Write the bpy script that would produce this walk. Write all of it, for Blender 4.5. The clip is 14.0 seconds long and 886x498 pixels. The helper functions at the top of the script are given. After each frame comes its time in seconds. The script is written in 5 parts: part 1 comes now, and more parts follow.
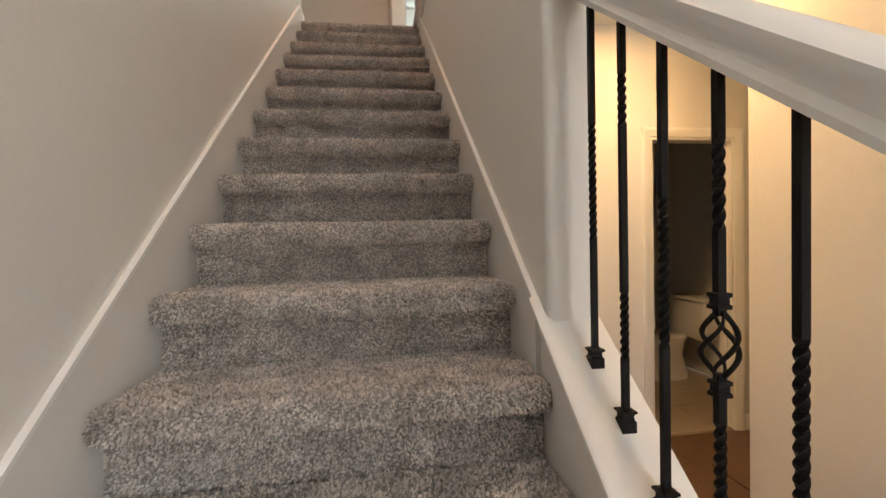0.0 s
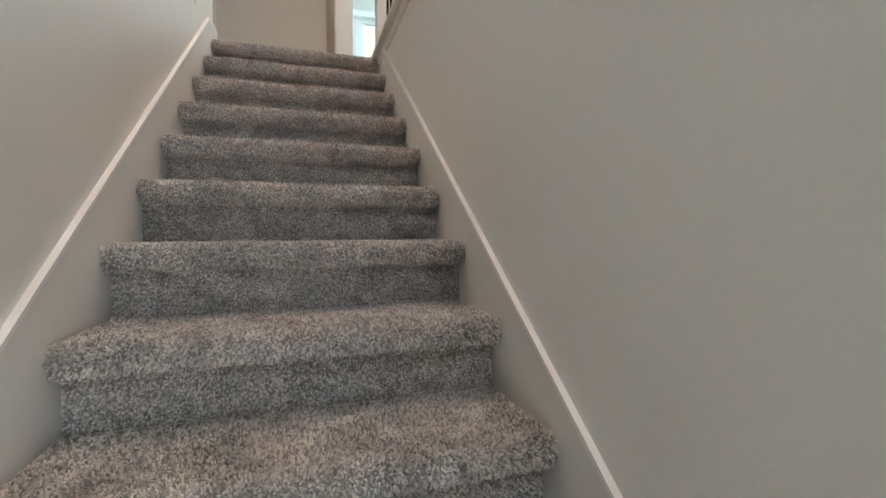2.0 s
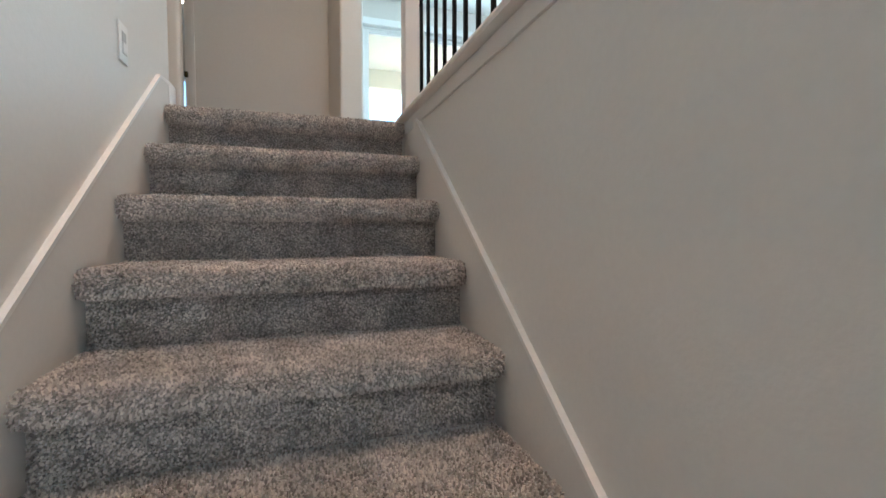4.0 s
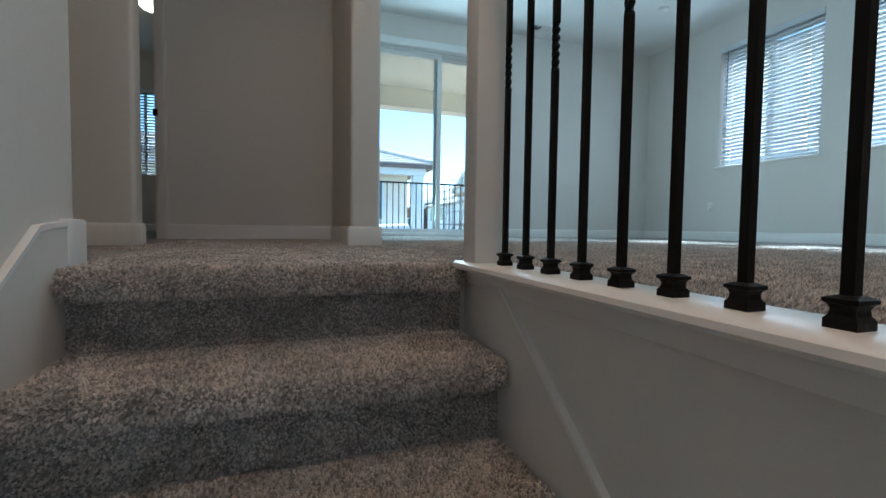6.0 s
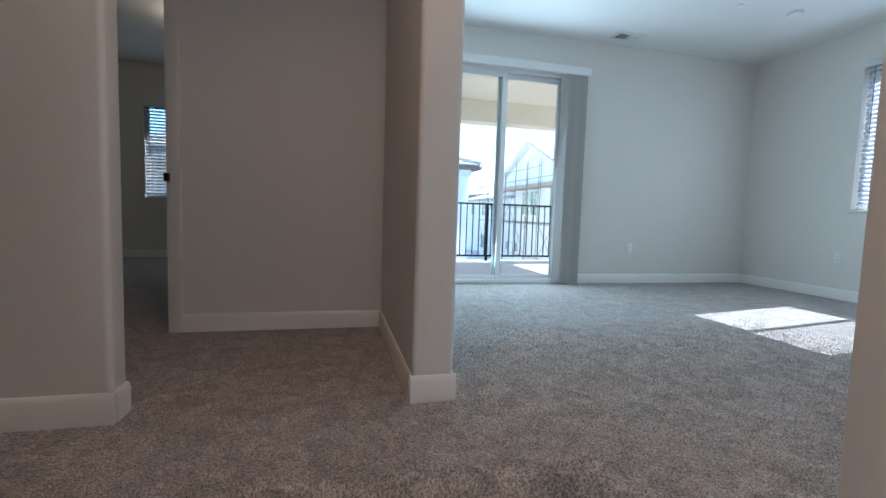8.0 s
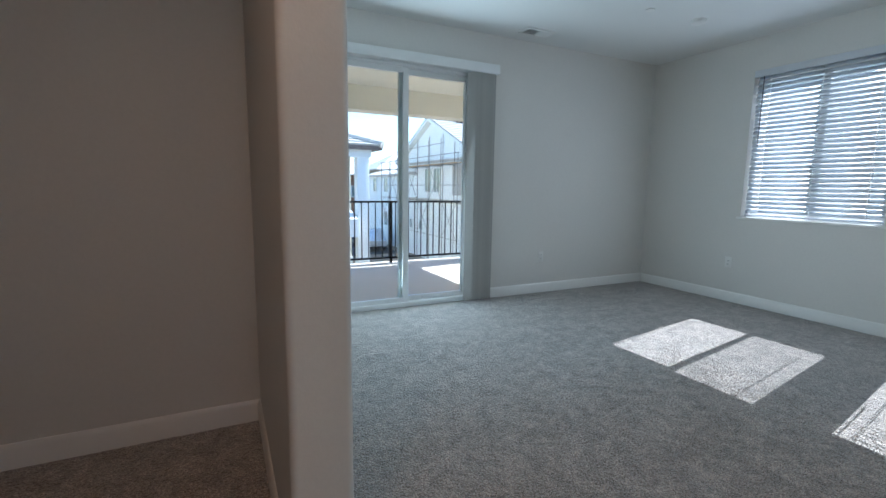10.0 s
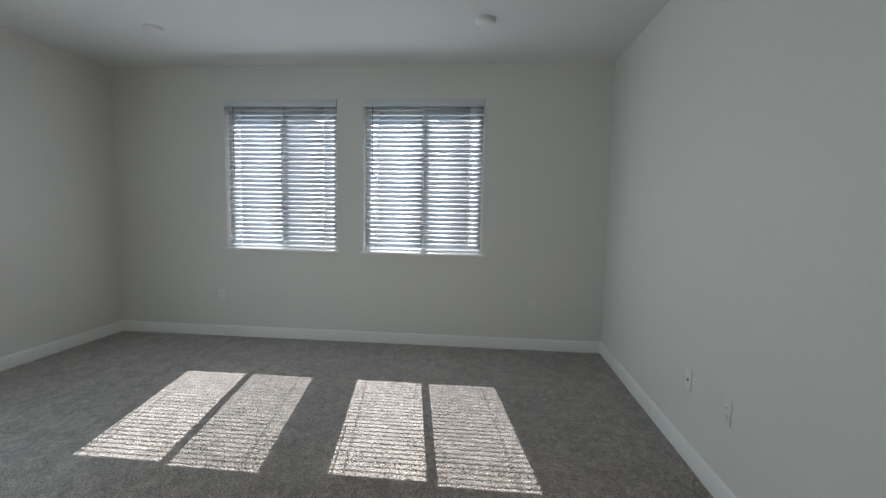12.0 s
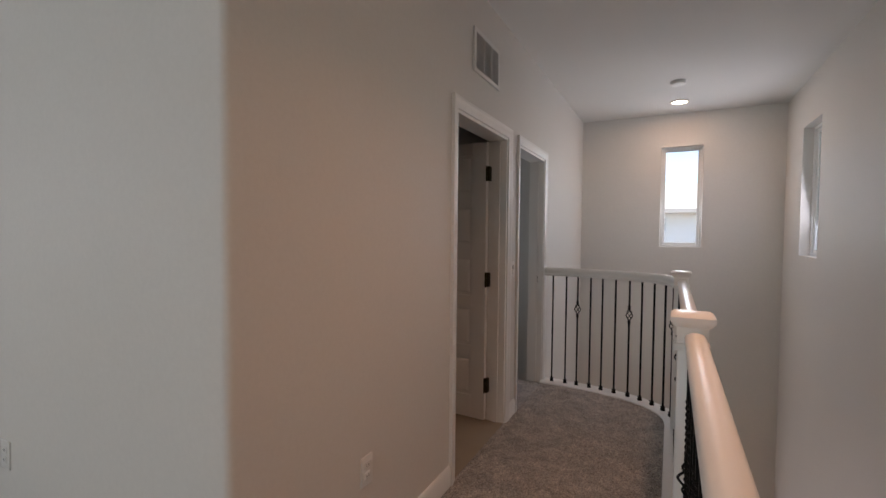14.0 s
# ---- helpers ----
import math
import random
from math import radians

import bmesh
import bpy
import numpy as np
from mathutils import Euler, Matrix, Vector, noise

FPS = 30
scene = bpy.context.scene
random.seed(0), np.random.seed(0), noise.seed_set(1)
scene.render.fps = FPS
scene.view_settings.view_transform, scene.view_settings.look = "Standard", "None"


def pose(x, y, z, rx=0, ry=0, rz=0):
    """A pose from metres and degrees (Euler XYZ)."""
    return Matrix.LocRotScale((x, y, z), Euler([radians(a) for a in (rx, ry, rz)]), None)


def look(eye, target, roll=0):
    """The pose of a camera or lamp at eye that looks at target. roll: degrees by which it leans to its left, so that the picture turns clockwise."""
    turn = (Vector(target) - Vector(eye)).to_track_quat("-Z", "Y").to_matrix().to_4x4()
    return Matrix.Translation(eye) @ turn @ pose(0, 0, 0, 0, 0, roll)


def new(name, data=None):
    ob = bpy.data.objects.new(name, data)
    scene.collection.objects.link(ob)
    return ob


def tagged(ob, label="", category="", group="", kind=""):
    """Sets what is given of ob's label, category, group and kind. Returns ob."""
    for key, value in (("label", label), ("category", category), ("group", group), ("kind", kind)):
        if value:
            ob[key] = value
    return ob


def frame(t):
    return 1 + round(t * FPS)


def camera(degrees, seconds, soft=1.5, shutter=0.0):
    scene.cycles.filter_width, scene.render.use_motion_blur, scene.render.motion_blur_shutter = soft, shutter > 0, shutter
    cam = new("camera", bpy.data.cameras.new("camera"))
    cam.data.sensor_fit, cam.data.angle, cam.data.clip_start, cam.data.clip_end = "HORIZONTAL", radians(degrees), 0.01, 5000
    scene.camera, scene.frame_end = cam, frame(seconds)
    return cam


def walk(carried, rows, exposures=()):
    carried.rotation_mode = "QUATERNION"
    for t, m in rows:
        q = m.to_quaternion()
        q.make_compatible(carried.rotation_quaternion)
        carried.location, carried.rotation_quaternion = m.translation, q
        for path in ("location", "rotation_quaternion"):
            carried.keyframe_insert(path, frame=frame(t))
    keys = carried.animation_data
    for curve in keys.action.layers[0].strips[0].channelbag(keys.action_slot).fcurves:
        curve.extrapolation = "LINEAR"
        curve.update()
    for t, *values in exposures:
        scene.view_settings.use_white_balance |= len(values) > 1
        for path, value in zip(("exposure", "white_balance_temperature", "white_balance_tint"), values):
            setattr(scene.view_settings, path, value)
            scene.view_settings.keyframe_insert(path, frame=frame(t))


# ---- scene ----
cam = camera(89.4, 14.0)
PATH = [
    (0, (-0.379, -3.816, -1.791), (-0.092, -1.838, -1.845), -1.3),
    (0.5, (-0.412, -3.544, -1.619), (0.071, -1.603, -1.604), -1.0),
    (1, (-0.478, -3.328, -1.452), (0.063, -1.403, -1.424), -0.7),
    (1.5, (-0.475, -3.095, -1.296), (0.042, -1.163, -1.307), -0.8),
    (2, (-0.485, -2.856, -1.148), (0.121, -0.951, -1.198), -0.4),
    (2.5, (-0.445, -2.636, -1.0), (0.139, -0.725, -1.067), -0.6),
    (5, (-0.476, -1.556, -0.180), (0.191, 0.327, -0.274), 0.2),
    (5.5, (-0.464, -1.343, -0.056), (0.227, 0.532, -0.138), 0.1),
    (6, (-0.466, -1.155, 0.105), (0.171, 0.738, 0.013), 0.8),
    (6.5, (-0.461, -0.942, 0.285), (0.069, 0.985, 0.194), 1.2),
    (7, (-0.473, -0.756, 0.454), (0.001, 1.184, 0.344), 1.8),
    (9.5, (-0.417, 0.232, 1.109), (0.147, 2.134, 0.855), 0.7),
    (10, (-0.281, 0.293, 1.202), (0.593, 2.071, 0.927), 0.8),
    (10.5, (-0.163, 0.519, 1.308), (1.017, 2.117, 1.069), 0.1),
    (11, (0.008, 0.593, 1.352), (1.537, 1.863, 1.132), 0.4),
    (11.5, (0.241, 0.581, 1.329), (2.079, 1.349, 1.148), 1.1),
    (12, (0.287, 0.541, 1.371), (2.27, 0.726, 1.191), 1.1),
    (12.5, (0.278, 0.43, 1.365), (2.228, 0.01, 1.218), 0.9),
    (13, (0.26, 0.307, 1.366), (1.989, -0.691, 1.244), 0.8),
    (13.5, (0.173, 0.21, 1.361), (1.563, -1.224, 1.265), 0.7),
    (14, (0.092, 0.162, 1.344), (1.0, -1.619, 1.27), 0.5),
]
EXPOSURE = [(0, 3.03, 7000, 9), (1, 3.25, 6200, 6), (1.5, 3.2, 5750, 1), (2, 3.25, 5750, 0), (2.5, 3.25, 5750, 0), (5, 2.5, 5400, 2), (5.5, 2.0, 5350, -3), (6, 1.8, 5200, -2),
            (6.5, 2.0, 5350, 3), (7, 2.05, 5400, 7), (9.5, 1.9, 5500, 9), (10.5, 1.1, 5700, 8), (11, 0.95, 5800, 9), (11.5, 1.05, 6000, 10), (12, 1.27, 6400, 13), (12.5, 1.15, 6450, 19), (13, 1.4, 6800, 19), (13.5, 1.5, 6800, 20), (14, 1.45, 6950, 21)]
walk(cam, [(t, look(eye, target, roll)) for t, eye, target, roll in PATH], EXPOSURE)

# ---- world, sun, lamps ----
SUN = Vector((1.0, 0.165, 0.958)).normalized()          # towards the sun
world = bpy.data.worlds.new("world")
scene.world = world
world.use_nodes = True
wn = world.node_tree.nodes
sky = wn.new("ShaderNodeTexSky")
sky.sky_type, sky.sun_disc = "NISHITA", False
sky.sun_elevation = math.asin(SUN.z)
sky.sun_rotation = math.atan2(SUN.x, SUN.y)
wn["Background"].inputs[1].default_value = 0.15
sky.dust_density, sky.ozone_density = 0.3, 3.0
world.node_tree.links.new(sky.outputs[0], wn["Background"].inputs[0])
sun = new("sun", bpy.data.lights.new("sun", "SUN"))
sun.data.energy, sun.data.angle, sun.data.color = 5.0, radians(0.15), (1.0, 0.985, 0.96)
sun.matrix_world = look(SUN * 30, (0, 0, 0))


def window_light(name, eye, target, w, h, watts, color=(0.80, 0.91, 1.0)):
    """Sky light in a window's opening."""
    ob = new(name, bpy.data.lights.new(name, "AREA"))
    ob.data.shape, ob.data.size, ob.data.size_y, ob.data.energy, ob.data.color = "RECTANGLE", w, h, watts, color
    ob.matrix_world = look(eye, target)
    return ob


def disc_light(name, at, watts, color, size=0.13, spread=180):
    """The light of a recessed ceiling lamp."""
    ob = new(name, bpy.data.lights.new(name, "AREA"))
    ob.data.shape, ob.data.size, ob.data.energy, ob.data.color = "DISK", size, watts, color
    ob.data.spread = radians(spread)
    ob.location = at
    return ob


def bulb(name, at, watts, color, radius=0.06):
    ob = new(name, bpy.data.lights.new(name, "POINT"))
    ob.data.energy, ob.data.color, ob.data.shadow_soft_size = watts, color, radius
    ob.location = at
    return ob


WARM = (1.0, 0.70, 0.38)
window_light("sky_light_slider", (1.25, 4.36, 1.2), (1.25, 0, 0.9), 1.5, 2.0, 14.5, (0.75, 0.92, 0.97))
window_light("sky_light_window", (4.56, 2.6, 1.65), (0, 2.6, 1.0), 1.1, 1.3, 2.3)
window_light("sky_light_window", (4.56, 1.19, 1.65), (0, 1.19, 1.0), 1.1, 1.3, 2.3)
window_light("sky_light_front_window", (0.005, -5.755, 1.78), (0, 0, 0.9), 0.38, 1.08, 2.7)
window_light("sky_light_side_window", (-1.046, -4.76, 1.745), (2, -4.4, 1.2), 0.5, 1.08, 2.2, (0.80, 0.86, 1.0))
window_light("sky_light_bedroom", (-2.65, 6.95, 1.5), (-2.6, 0, 1.0), 0.9, 1.2, 0.6)
# This room's window is unseen; its daylight is added to brighten the doorway.
window_light("hall_room_fill_light", (2.72, -4.05, 1.5), (0, -4.05, 1.0), 1.0, 1.1, 1.4)
# The entry's daylight comes from an unseen door, added to light the stairs.
window_light("entry_fill_light", (0.5, -5.62, -1.8), (0, 0, -1.2), 1.0, 1.8, 3.0, (0.99, 0.94, 0.98))
disc_light("hall_downlight_glow", (0.05, -5.2, 2.725), 0.65, (1.0, 0.55, 0.36))
# Landing and stair downlights are unseen, added to brighten walls and treads.
disc_light("landing_fill_light", (-0.45, 0.75, 2.725), 1.4, (1.0, 0.45, 0.19), spread=150)
disc_light("stair_fill_light", (-0.2, -1.25, 2.725), 2.2, (1.0, 0.54, 0.32), size=0.16, spread=120)
disc_light("lower_downlight_glow", (1.0, -1.7, -0.437), 3.1, (1.0, 0.56, 0.20))
bulb("bedroom_lamp", (-2.02, 5.05, 2.52), 0.2, WARM)

# ---- materials ----


def material(name, base, rough=0.6, metal=0.0, scale=8.0, vary=0.06, bump=0.0, bump_scale=200.0, fine=0.0, fine_scale=300.0, spec=0.5, random=0.0, coat=0.0):
    """Paint, wood, metal or stone: two scales of variation and a fine relief."""
    m = bpy.data.materials.new(name)
    m.use_nodes = True
    nt = m.node_tree
    n, link = nt.nodes, nt.links.new
    b = n["Principled BSDF"]
    b.inputs["Roughness"].default_value, b.inputs["Metallic"].default_value = rough, metal
    b.inputs["Specular IOR Level"].default_value = spec
    b.inputs["Coat Weight"].default_value = coat
    tc = n.new("ShaderNodeTexCoord")
    geo = n.new("ShaderNodeNewGeometry")
    big = n.new("ShaderNodeTexNoise")
    big.inputs["Scale"].default_value, big.inputs["Detail"].default_value = scale, 5
    link(geo.outputs["Position"], big.inputs["Vector"])
    mix = n.new("ShaderNodeMix")
    mix.data_type = "RGBA"
    mix.inputs[6].default_value = (*[c * (1 - vary) for c in base], 1)
    mix.inputs[7].default_value = (*[min(1, c * (1 + vary)) for c in base], 1)
    link(big.outputs["Fac"], mix.inputs[0])
    out = mix.outputs[2]
    if fine:
        sm = n.new("ShaderNodeTexNoise")
        sm.inputs["Scale"].default_value, sm.inputs["Detail"].default_value = fine_scale, 3
        link(geo.outputs["Position"], sm.inputs["Vector"])
        ramp = n.new("ShaderNodeMapRange")
        ramp.inputs[1].default_value, ramp.inputs[2].default_value = 0.3, 0.7
        ramp.inputs[3].default_value, ramp.inputs[4].default_value = 1 - fine, 1 + fine
        link(sm.outputs["Fac"], ramp.inputs[0])
        mul = n.new("ShaderNodeVectorMath")
        mul.operation = "SCALE"
        link(out, mul.inputs[0])
        link(ramp.outputs[0], mul.inputs["Scale"])
        out = mul.outputs[0]
    if random:
        oi = n.new("ShaderNodeObjectInfo")
        rr = n.new("ShaderNodeMapRange")
        rr.inputs[3].default_value, rr.inputs[4].default_value = 1 - random, 1 + random
        link(oi.outputs["Random"], rr.inputs[0])
        mul = n.new("ShaderNodeVectorMath")
        mul.operation = "SCALE"
        link(out, mul.inputs[0])
        link(rr.outputs[0], mul.inputs["Scale"])
        out = mul.outputs[0]
    link(out, b.inputs["Base Color"])
    if bump:
        tex = n.new("ShaderNodeTexNoise")
        tex.inputs["Scale"].default_value, tex.inputs["Detail"].default_value = bump_scale, 4
        link(geo.outputs["Position"], tex.inputs["Vector"])
        bp = n.new("ShaderNodeBump")
        bp.inputs["Strength"].default_value, bp.inputs["Distance"].default_value = bump, 0.004
        link(tex.outputs["Fac"], bp.inputs["Height"])
        link(bp.outputs[0], b.inputs["Normal"])
    return m


def brushed(n, link, geo, ramp):
    """Patches of pile brushed one way or another."""
    t = n.new("ShaderNodeTexNoise")
    t.inputs["Scale"].default_value, t.inputs["Detail"].default_value, t.inputs["Distortion"].default_value = 9.5, 4, 0.9
    link(geo.outputs["Position"], t.inputs["Vector"])
    return ramp(t.outputs["Fac"], 0.36, 0.64, 0.78, 1.2)


def pile_material(name, dark, light):
    """Yarn of a cut pile, each tuft in its own shade."""
    m = bpy.data.materials.new(name)
    m.use_nodes = True
    n, link = m.node_tree.nodes, m.node_tree.links.new
    b = n["Principled BSDF"]
    b.inputs["Roughness"].default_value, b.inputs["Specular IOR Level"].default_value = 1.0, 0.05
    b.inputs["Sheen Weight"].default_value, b.inputs["Sheen Roughness"].default_value = 0.25, 0.6
    geo = n.new("ShaderNodeNewGeometry")

    def ramp(src, lo, hi, a, c):
        r = n.new("ShaderNodeMapRange")
        for i, v in enumerate((lo, hi, a, c)):
            r.inputs[i + 1].default_value = v
        link(src, r.inputs[0])
        return r.outputs[0]

    mix = n.new("ShaderNodeMix")
    mix.data_type = "RGBA"
    mix.inputs[6].default_value, mix.inputs[7].default_value = (*dark, 1), (*light, 1)
    link(ramp(geo.outputs["Random Per Island"], 0.05, 0.85, 0, 1), mix.inputs[0])
    mul = n.new("ShaderNodeVectorMath")
    mul.operation = "SCALE"
    link(mix.outputs[2], mul.inputs[0])
    link(brushed(n, link, geo, ramp), mul.inputs["Scale"])
    link(mul.outputs[0], b.inputs["Base Color"])
    return m


def carpet_material(name, dark, light):
    """Cut pile: tufts with shade painted into their gaps, speckled yarn and brushed patches."""
    m = bpy.data.materials.new(name)
    m.use_nodes = True
    nt = m.node_tree
    n, link = nt.nodes, nt.links.new
    b = n["Principled BSDF"]
    b.inputs["Roughness"].default_value, b.inputs["Specular IOR Level"].default_value = 1.0, 0.05
    b.inputs["Sheen Weight"].default_value, b.inputs["Sheen Roughness"].default_value = 0.45, 0.6
    geo = n.new("ShaderNodeNewGeometry")

    def noise_tex(scale, detail=2.0):
        t = n.new("ShaderNodeTexNoise")
        t.inputs["Scale"].default_value, t.inputs["Detail"].default_value = scale, detail
        link(geo.outputs["Position"], t.inputs["Vector"])
        return t.outputs["Fac"]

    def ramp(src, lo, hi, a, c):
        r = n.new("ShaderNodeMapRange")
        for i, v in enumerate((lo, hi, a, c)):
            r.inputs[i + 1].default_value = v
        link(src, r.inputs[0])
        return r.outputs[0]

    vor = n.new("ShaderNodeTexVoronoi")
    vor.inputs["Scale"].default_value = 105
    link(geo.outputs["Position"], vor.inputs["Vector"])
    mix = n.new("ShaderNodeMix")
    mix.data_type = "RGBA"
    mix.inputs[6].default_value, mix.inputs[7].default_value = (*dark, 1), (*light, 1)
    link(ramp(noise_tex(240, 8), 0.36, 0.64, 0, 1), mix.inputs[0])
    tuft = n.new("ShaderNodeMath")
    tuft.operation = "MULTIPLY"
    # Colour darkens away from each tuft's centre, as shade in the gaps.
    link(ramp(vor.outputs["Distance"], 0.12, 0.72, 1.2, 0.58), tuft.inputs[0])
    link(brushed(n, link, geo, ramp), tuft.inputs[1])
    mul = n.new("ShaderNodeVectorMath")
    mul.operation = "SCALE"
    link(mix.outputs[2], mul.inputs[0])
    link(tuft.outputs[0], mul.inputs["Scale"])
    mid = n.new("ShaderNodeTexNoise")
    mid.inputs["Scale"].default_value, mid.inputs["Detail"].default_value, mid.inputs["Distortion"].default_value = 34, 3, 0.6
    link(geo.outputs["Position"], mid.inputs["Vector"])
    mul2 = n.new("ShaderNodeVectorMath")
    mul2.operation = "SCALE"
    link(mul.outputs[0], mul2.inputs[0])
    link(ramp(mid.outputs["Fac"], 0.32, 0.68, 0.78, 1.22), mul2.inputs["Scale"])
    link(mul2.outputs[0], b.inputs["Base Color"])
    hsum = n.new("ShaderNodeMath")
    hsum.operation = "MULTIPLY_ADD"
    link(vor.outputs["Distance"], hsum.inputs[0])
    hsum.inputs[1].default_value = -0.8
    link(noise_tex(110, 5), hsum.inputs[2])
    bp = n.new("ShaderNodeBump")
    bp.inputs["Strength"].default_value, bp.inputs["Distance"].default_value = 1.0, 0.013
    link(hsum.outputs[0], bp.inputs["Height"])
    link(bp.outputs[0], b.inputs["Normal"])
    return m


def glass_material(name, tint=(0.92, 0.96, 0.95)):
    m = bpy.data.materials.new(name)
    m.use_nodes = True
    nt = m.node_tree
    n, link = nt.nodes, nt.links.new
    gl = n.new("ShaderNodeBsdfGlossy")
    gl.inputs["Roughness"].default_value = 0.02
    tr = n.new("ShaderNodeBsdfTransparent")
    tr.inputs[0].default_value = (*tint, 1)
    fr = n.new("ShaderNodeFresnel")
    fr.inputs[0].default_value = 1.45
    mx = n.new("ShaderNodeMixShader")
    link(fr.outputs[0], mx.inputs[0])
    link(tr.outputs[0], mx.inputs[1])
    link(gl.outputs[0], mx.inputs[2])
    link(mx.outputs[0], n["Material Output"].inputs[0])
    return m


def screen_material(name):
    m = bpy.data.materials.new(name)
    m.use_nodes = True
    nt = m.node_tree
    n, link = nt.nodes, nt.links.new
    df = n.new("ShaderNodeBsdfDiffuse")
    df.inputs[0].default_value = (0.03, 0.03, 0.03, 1)
    tr = n.new("ShaderNodeBsdfTransparent")
    mx = n.new("ShaderNodeMixShader")
    mx.inputs[0].default_value = 0.18
    link(tr.outputs[0], mx.inputs[1])
    link(df.outputs[0], mx.inputs[2])
    link(mx.outputs[0], n["Material Output"].inputs[0])
    return m


def glow_material(name, color, strength):
    m = bpy.data.materials.new(name)
    m.use_nodes = True
    b = m.node_tree.nodes["Principled BSDF"]
    b.inputs["Base Color"].default_value = (*color, 1)
    b.inputs["Emission Color"].default_value, b.inputs["Emission Strength"].default_value = (*color, 1), strength
    return m


WALL = material("wall_paint", (0.70, 0.68, 0.64), 0.55, scale=1.5, vary=0.025, bump=0.12, bump_scale=130, fine=0.015, fine_scale=60, spec=0.35)
CEIL = material("ceiling_paint", (0.76, 0.76, 0.74), 0.8, scale=1.2, vary=0.02, bump=0.12, bump_scale=150, spec=0.2)
TRIM = material("trim_paint", (0.80, 0.79, 0.76), 0.32, scale=6, vary=0.02, bump=0.02, bump_scale=60)
CARPET = carpet_material("carpet", (0.165, 0.146, 0.132), (0.66, 0.595, 0.533))
PILE = pile_material("carpet_pile", (0.27, 0.236, 0.210), (0.70, 0.625, 0.555))
IRON = material("wrought_iron", (0.008, 0.0075, 0.007), 0.5, 0.0, scale=40, vary=0.3, bump=0.15, bump_scale=220, spec=0.14)
BRONZE = material("bronze", (0.045, 0.035, 0.014), 0.4, 0.8, scale=60, vary=0.2)
VINYL = material("white_vinyl", (0.78, 0.79, 0.78), 0.35, scale=5, vary=0.02)
SLAT = material("blind_slat", (0.80, 0.81, 0.82), 0.4, scale=9, vary=0.03, random=0.03)
WAND = material("smoky_plastic", (0.10, 0.11, 0.12), 0.25, scale=20, vary=0.1)
CORD = material("white_cord", (0.85, 0.85, 0.84), 0.8, scale=90, vary=0.05)


def let_light_through(m, share, color):
    """Thin plastic: a share of the light passes through."""
    n, link = m.node_tree.nodes, m.node_tree.links.new
    tr = n.new("ShaderNodeBsdfTranslucent")
    tr.inputs[0].default_value = (*color, 1)
    mx = n.new("ShaderNodeMixShader")
    mx.inputs[0].default_value = share
    link(n["Principled BSDF"].outputs[0], mx.inputs[1])
    link(tr.outputs[0], mx.inputs[2])
    link(mx.outputs[0], n["Material Output"].inputs[0])


# Blue in the transmitted colour stands for sky light on the slats.
let_light_through(SLAT, 0.24, (0.66, 0.78, 0.95))
let_light_through(CORD, 0.5, (0.9, 0.9, 0.9))
VANE = material("vertical_vane", (0.40, 0.395, 0.375), 0.6, scale=30, vary=0.04, random=0.05)
PLATE = material("white_plate", (0.76, 0.75, 0.72), 0.3, scale=9, vary=0.02)
DARK = material("dark_plastic", (0.02, 0.02, 0.022), 0.5, scale=20, vary=0.2)
CHROME = material("satin_nickel", (0.5, 0.49, 0.46), 0.3, 1.0, scale=30, vary=0.1)
GLASS = glass_material("window_glass")
SCREEN = screen_material("insect_screen")
STUCCO = material("cream_stucco", (0.86, 0.79, 0.66), 0.9, scale=2.2, vary=0.06, bump=0.5, bump_scale=90, spec=0.2)
STUCCO_WHITE = material("white_stucco", (0.82, 0.82, 0.80), 0.9, scale=0.7, vary=0.07, bump=0.5, bump_scale=60, spec=0.2)
STUCCO_TAN = material("tan_stucco", (0.42, 0.36, 0.29), 0.9, scale=0.7, vary=0.07, bump=0.4, bump_scale=60, spec=0.2)
DECK = material("deck_coating", (0.64, 0.55, 0.475), 0.85, scale=3, vary=0.07, bump=0.3, bump_scale=180, fine=0.05, fine_scale=240)
TILE_ROOF = material("roof_tile", (0.50, 0.455, 0.41), 0.8, scale=5, vary=0.2, bump=0.2, bump_scale=70, random=0.15)
DIRT = material("bare_soil", (0.27, 0.21, 0.15), 0.95, scale=0.5, vary=0.25, bump=0.6, bump_scale=8, fine=0.2, fine_scale=12)
ASPHALT = material("asphalt", (0.06, 0.06, 0.062), 0.9, scale=0.8, vary=0.2, fine=0.2, fine_scale=90)
CONCRETE = material("concrete", (0.42, 0.40, 0.37), 0.85, scale=0.9, vary=0.08, fine=0.05, fine_scale=60)
STEEL = material("scaffold_steel", (0.24, 0.22, 0.20), 0.5, 0.8, scale=9, vary=0.25)
TIMBER = material("raw_timber", (0.50, 0.34, 0.19), 0.8, scale=9, vary=0.2)
PORCELAIN = material("porcelain", (0.80, 0.79, 0.76), 0.12, scale=6, vary=0.015, coat=0.5)
WOOD = material("dark_wood_floor", (0.12, 0.065, 0.035), 0.4, scale=9, vary=0.3, fine=0.25, fine_scale=70, random=0.25)
STONE = material("beige_tile", (0.33, 0.27, 0.20), 0.35, scale=5, vary=0.12, random=0.05)
CAR_PAINT = material("car_paint", (0.62, 0.63, 0.64), 0.25, 0.3, scale=2, vary=0.02, coat=1.0)
SCRATCH_COAT = material("scratch_coat", (0.58, 0.51, 0.42), 0.9, scale=1.5, vary=0.12, bump=0.4, bump_scale=60, spec=0.2)
BROWN = material("brown_siding", (0.24, 0.13, 0.08), 0.8, scale=2, vary=0.15)
LIT = glow_material("lamp_lens", (1.0, 0.86, 0.66), 9.0)
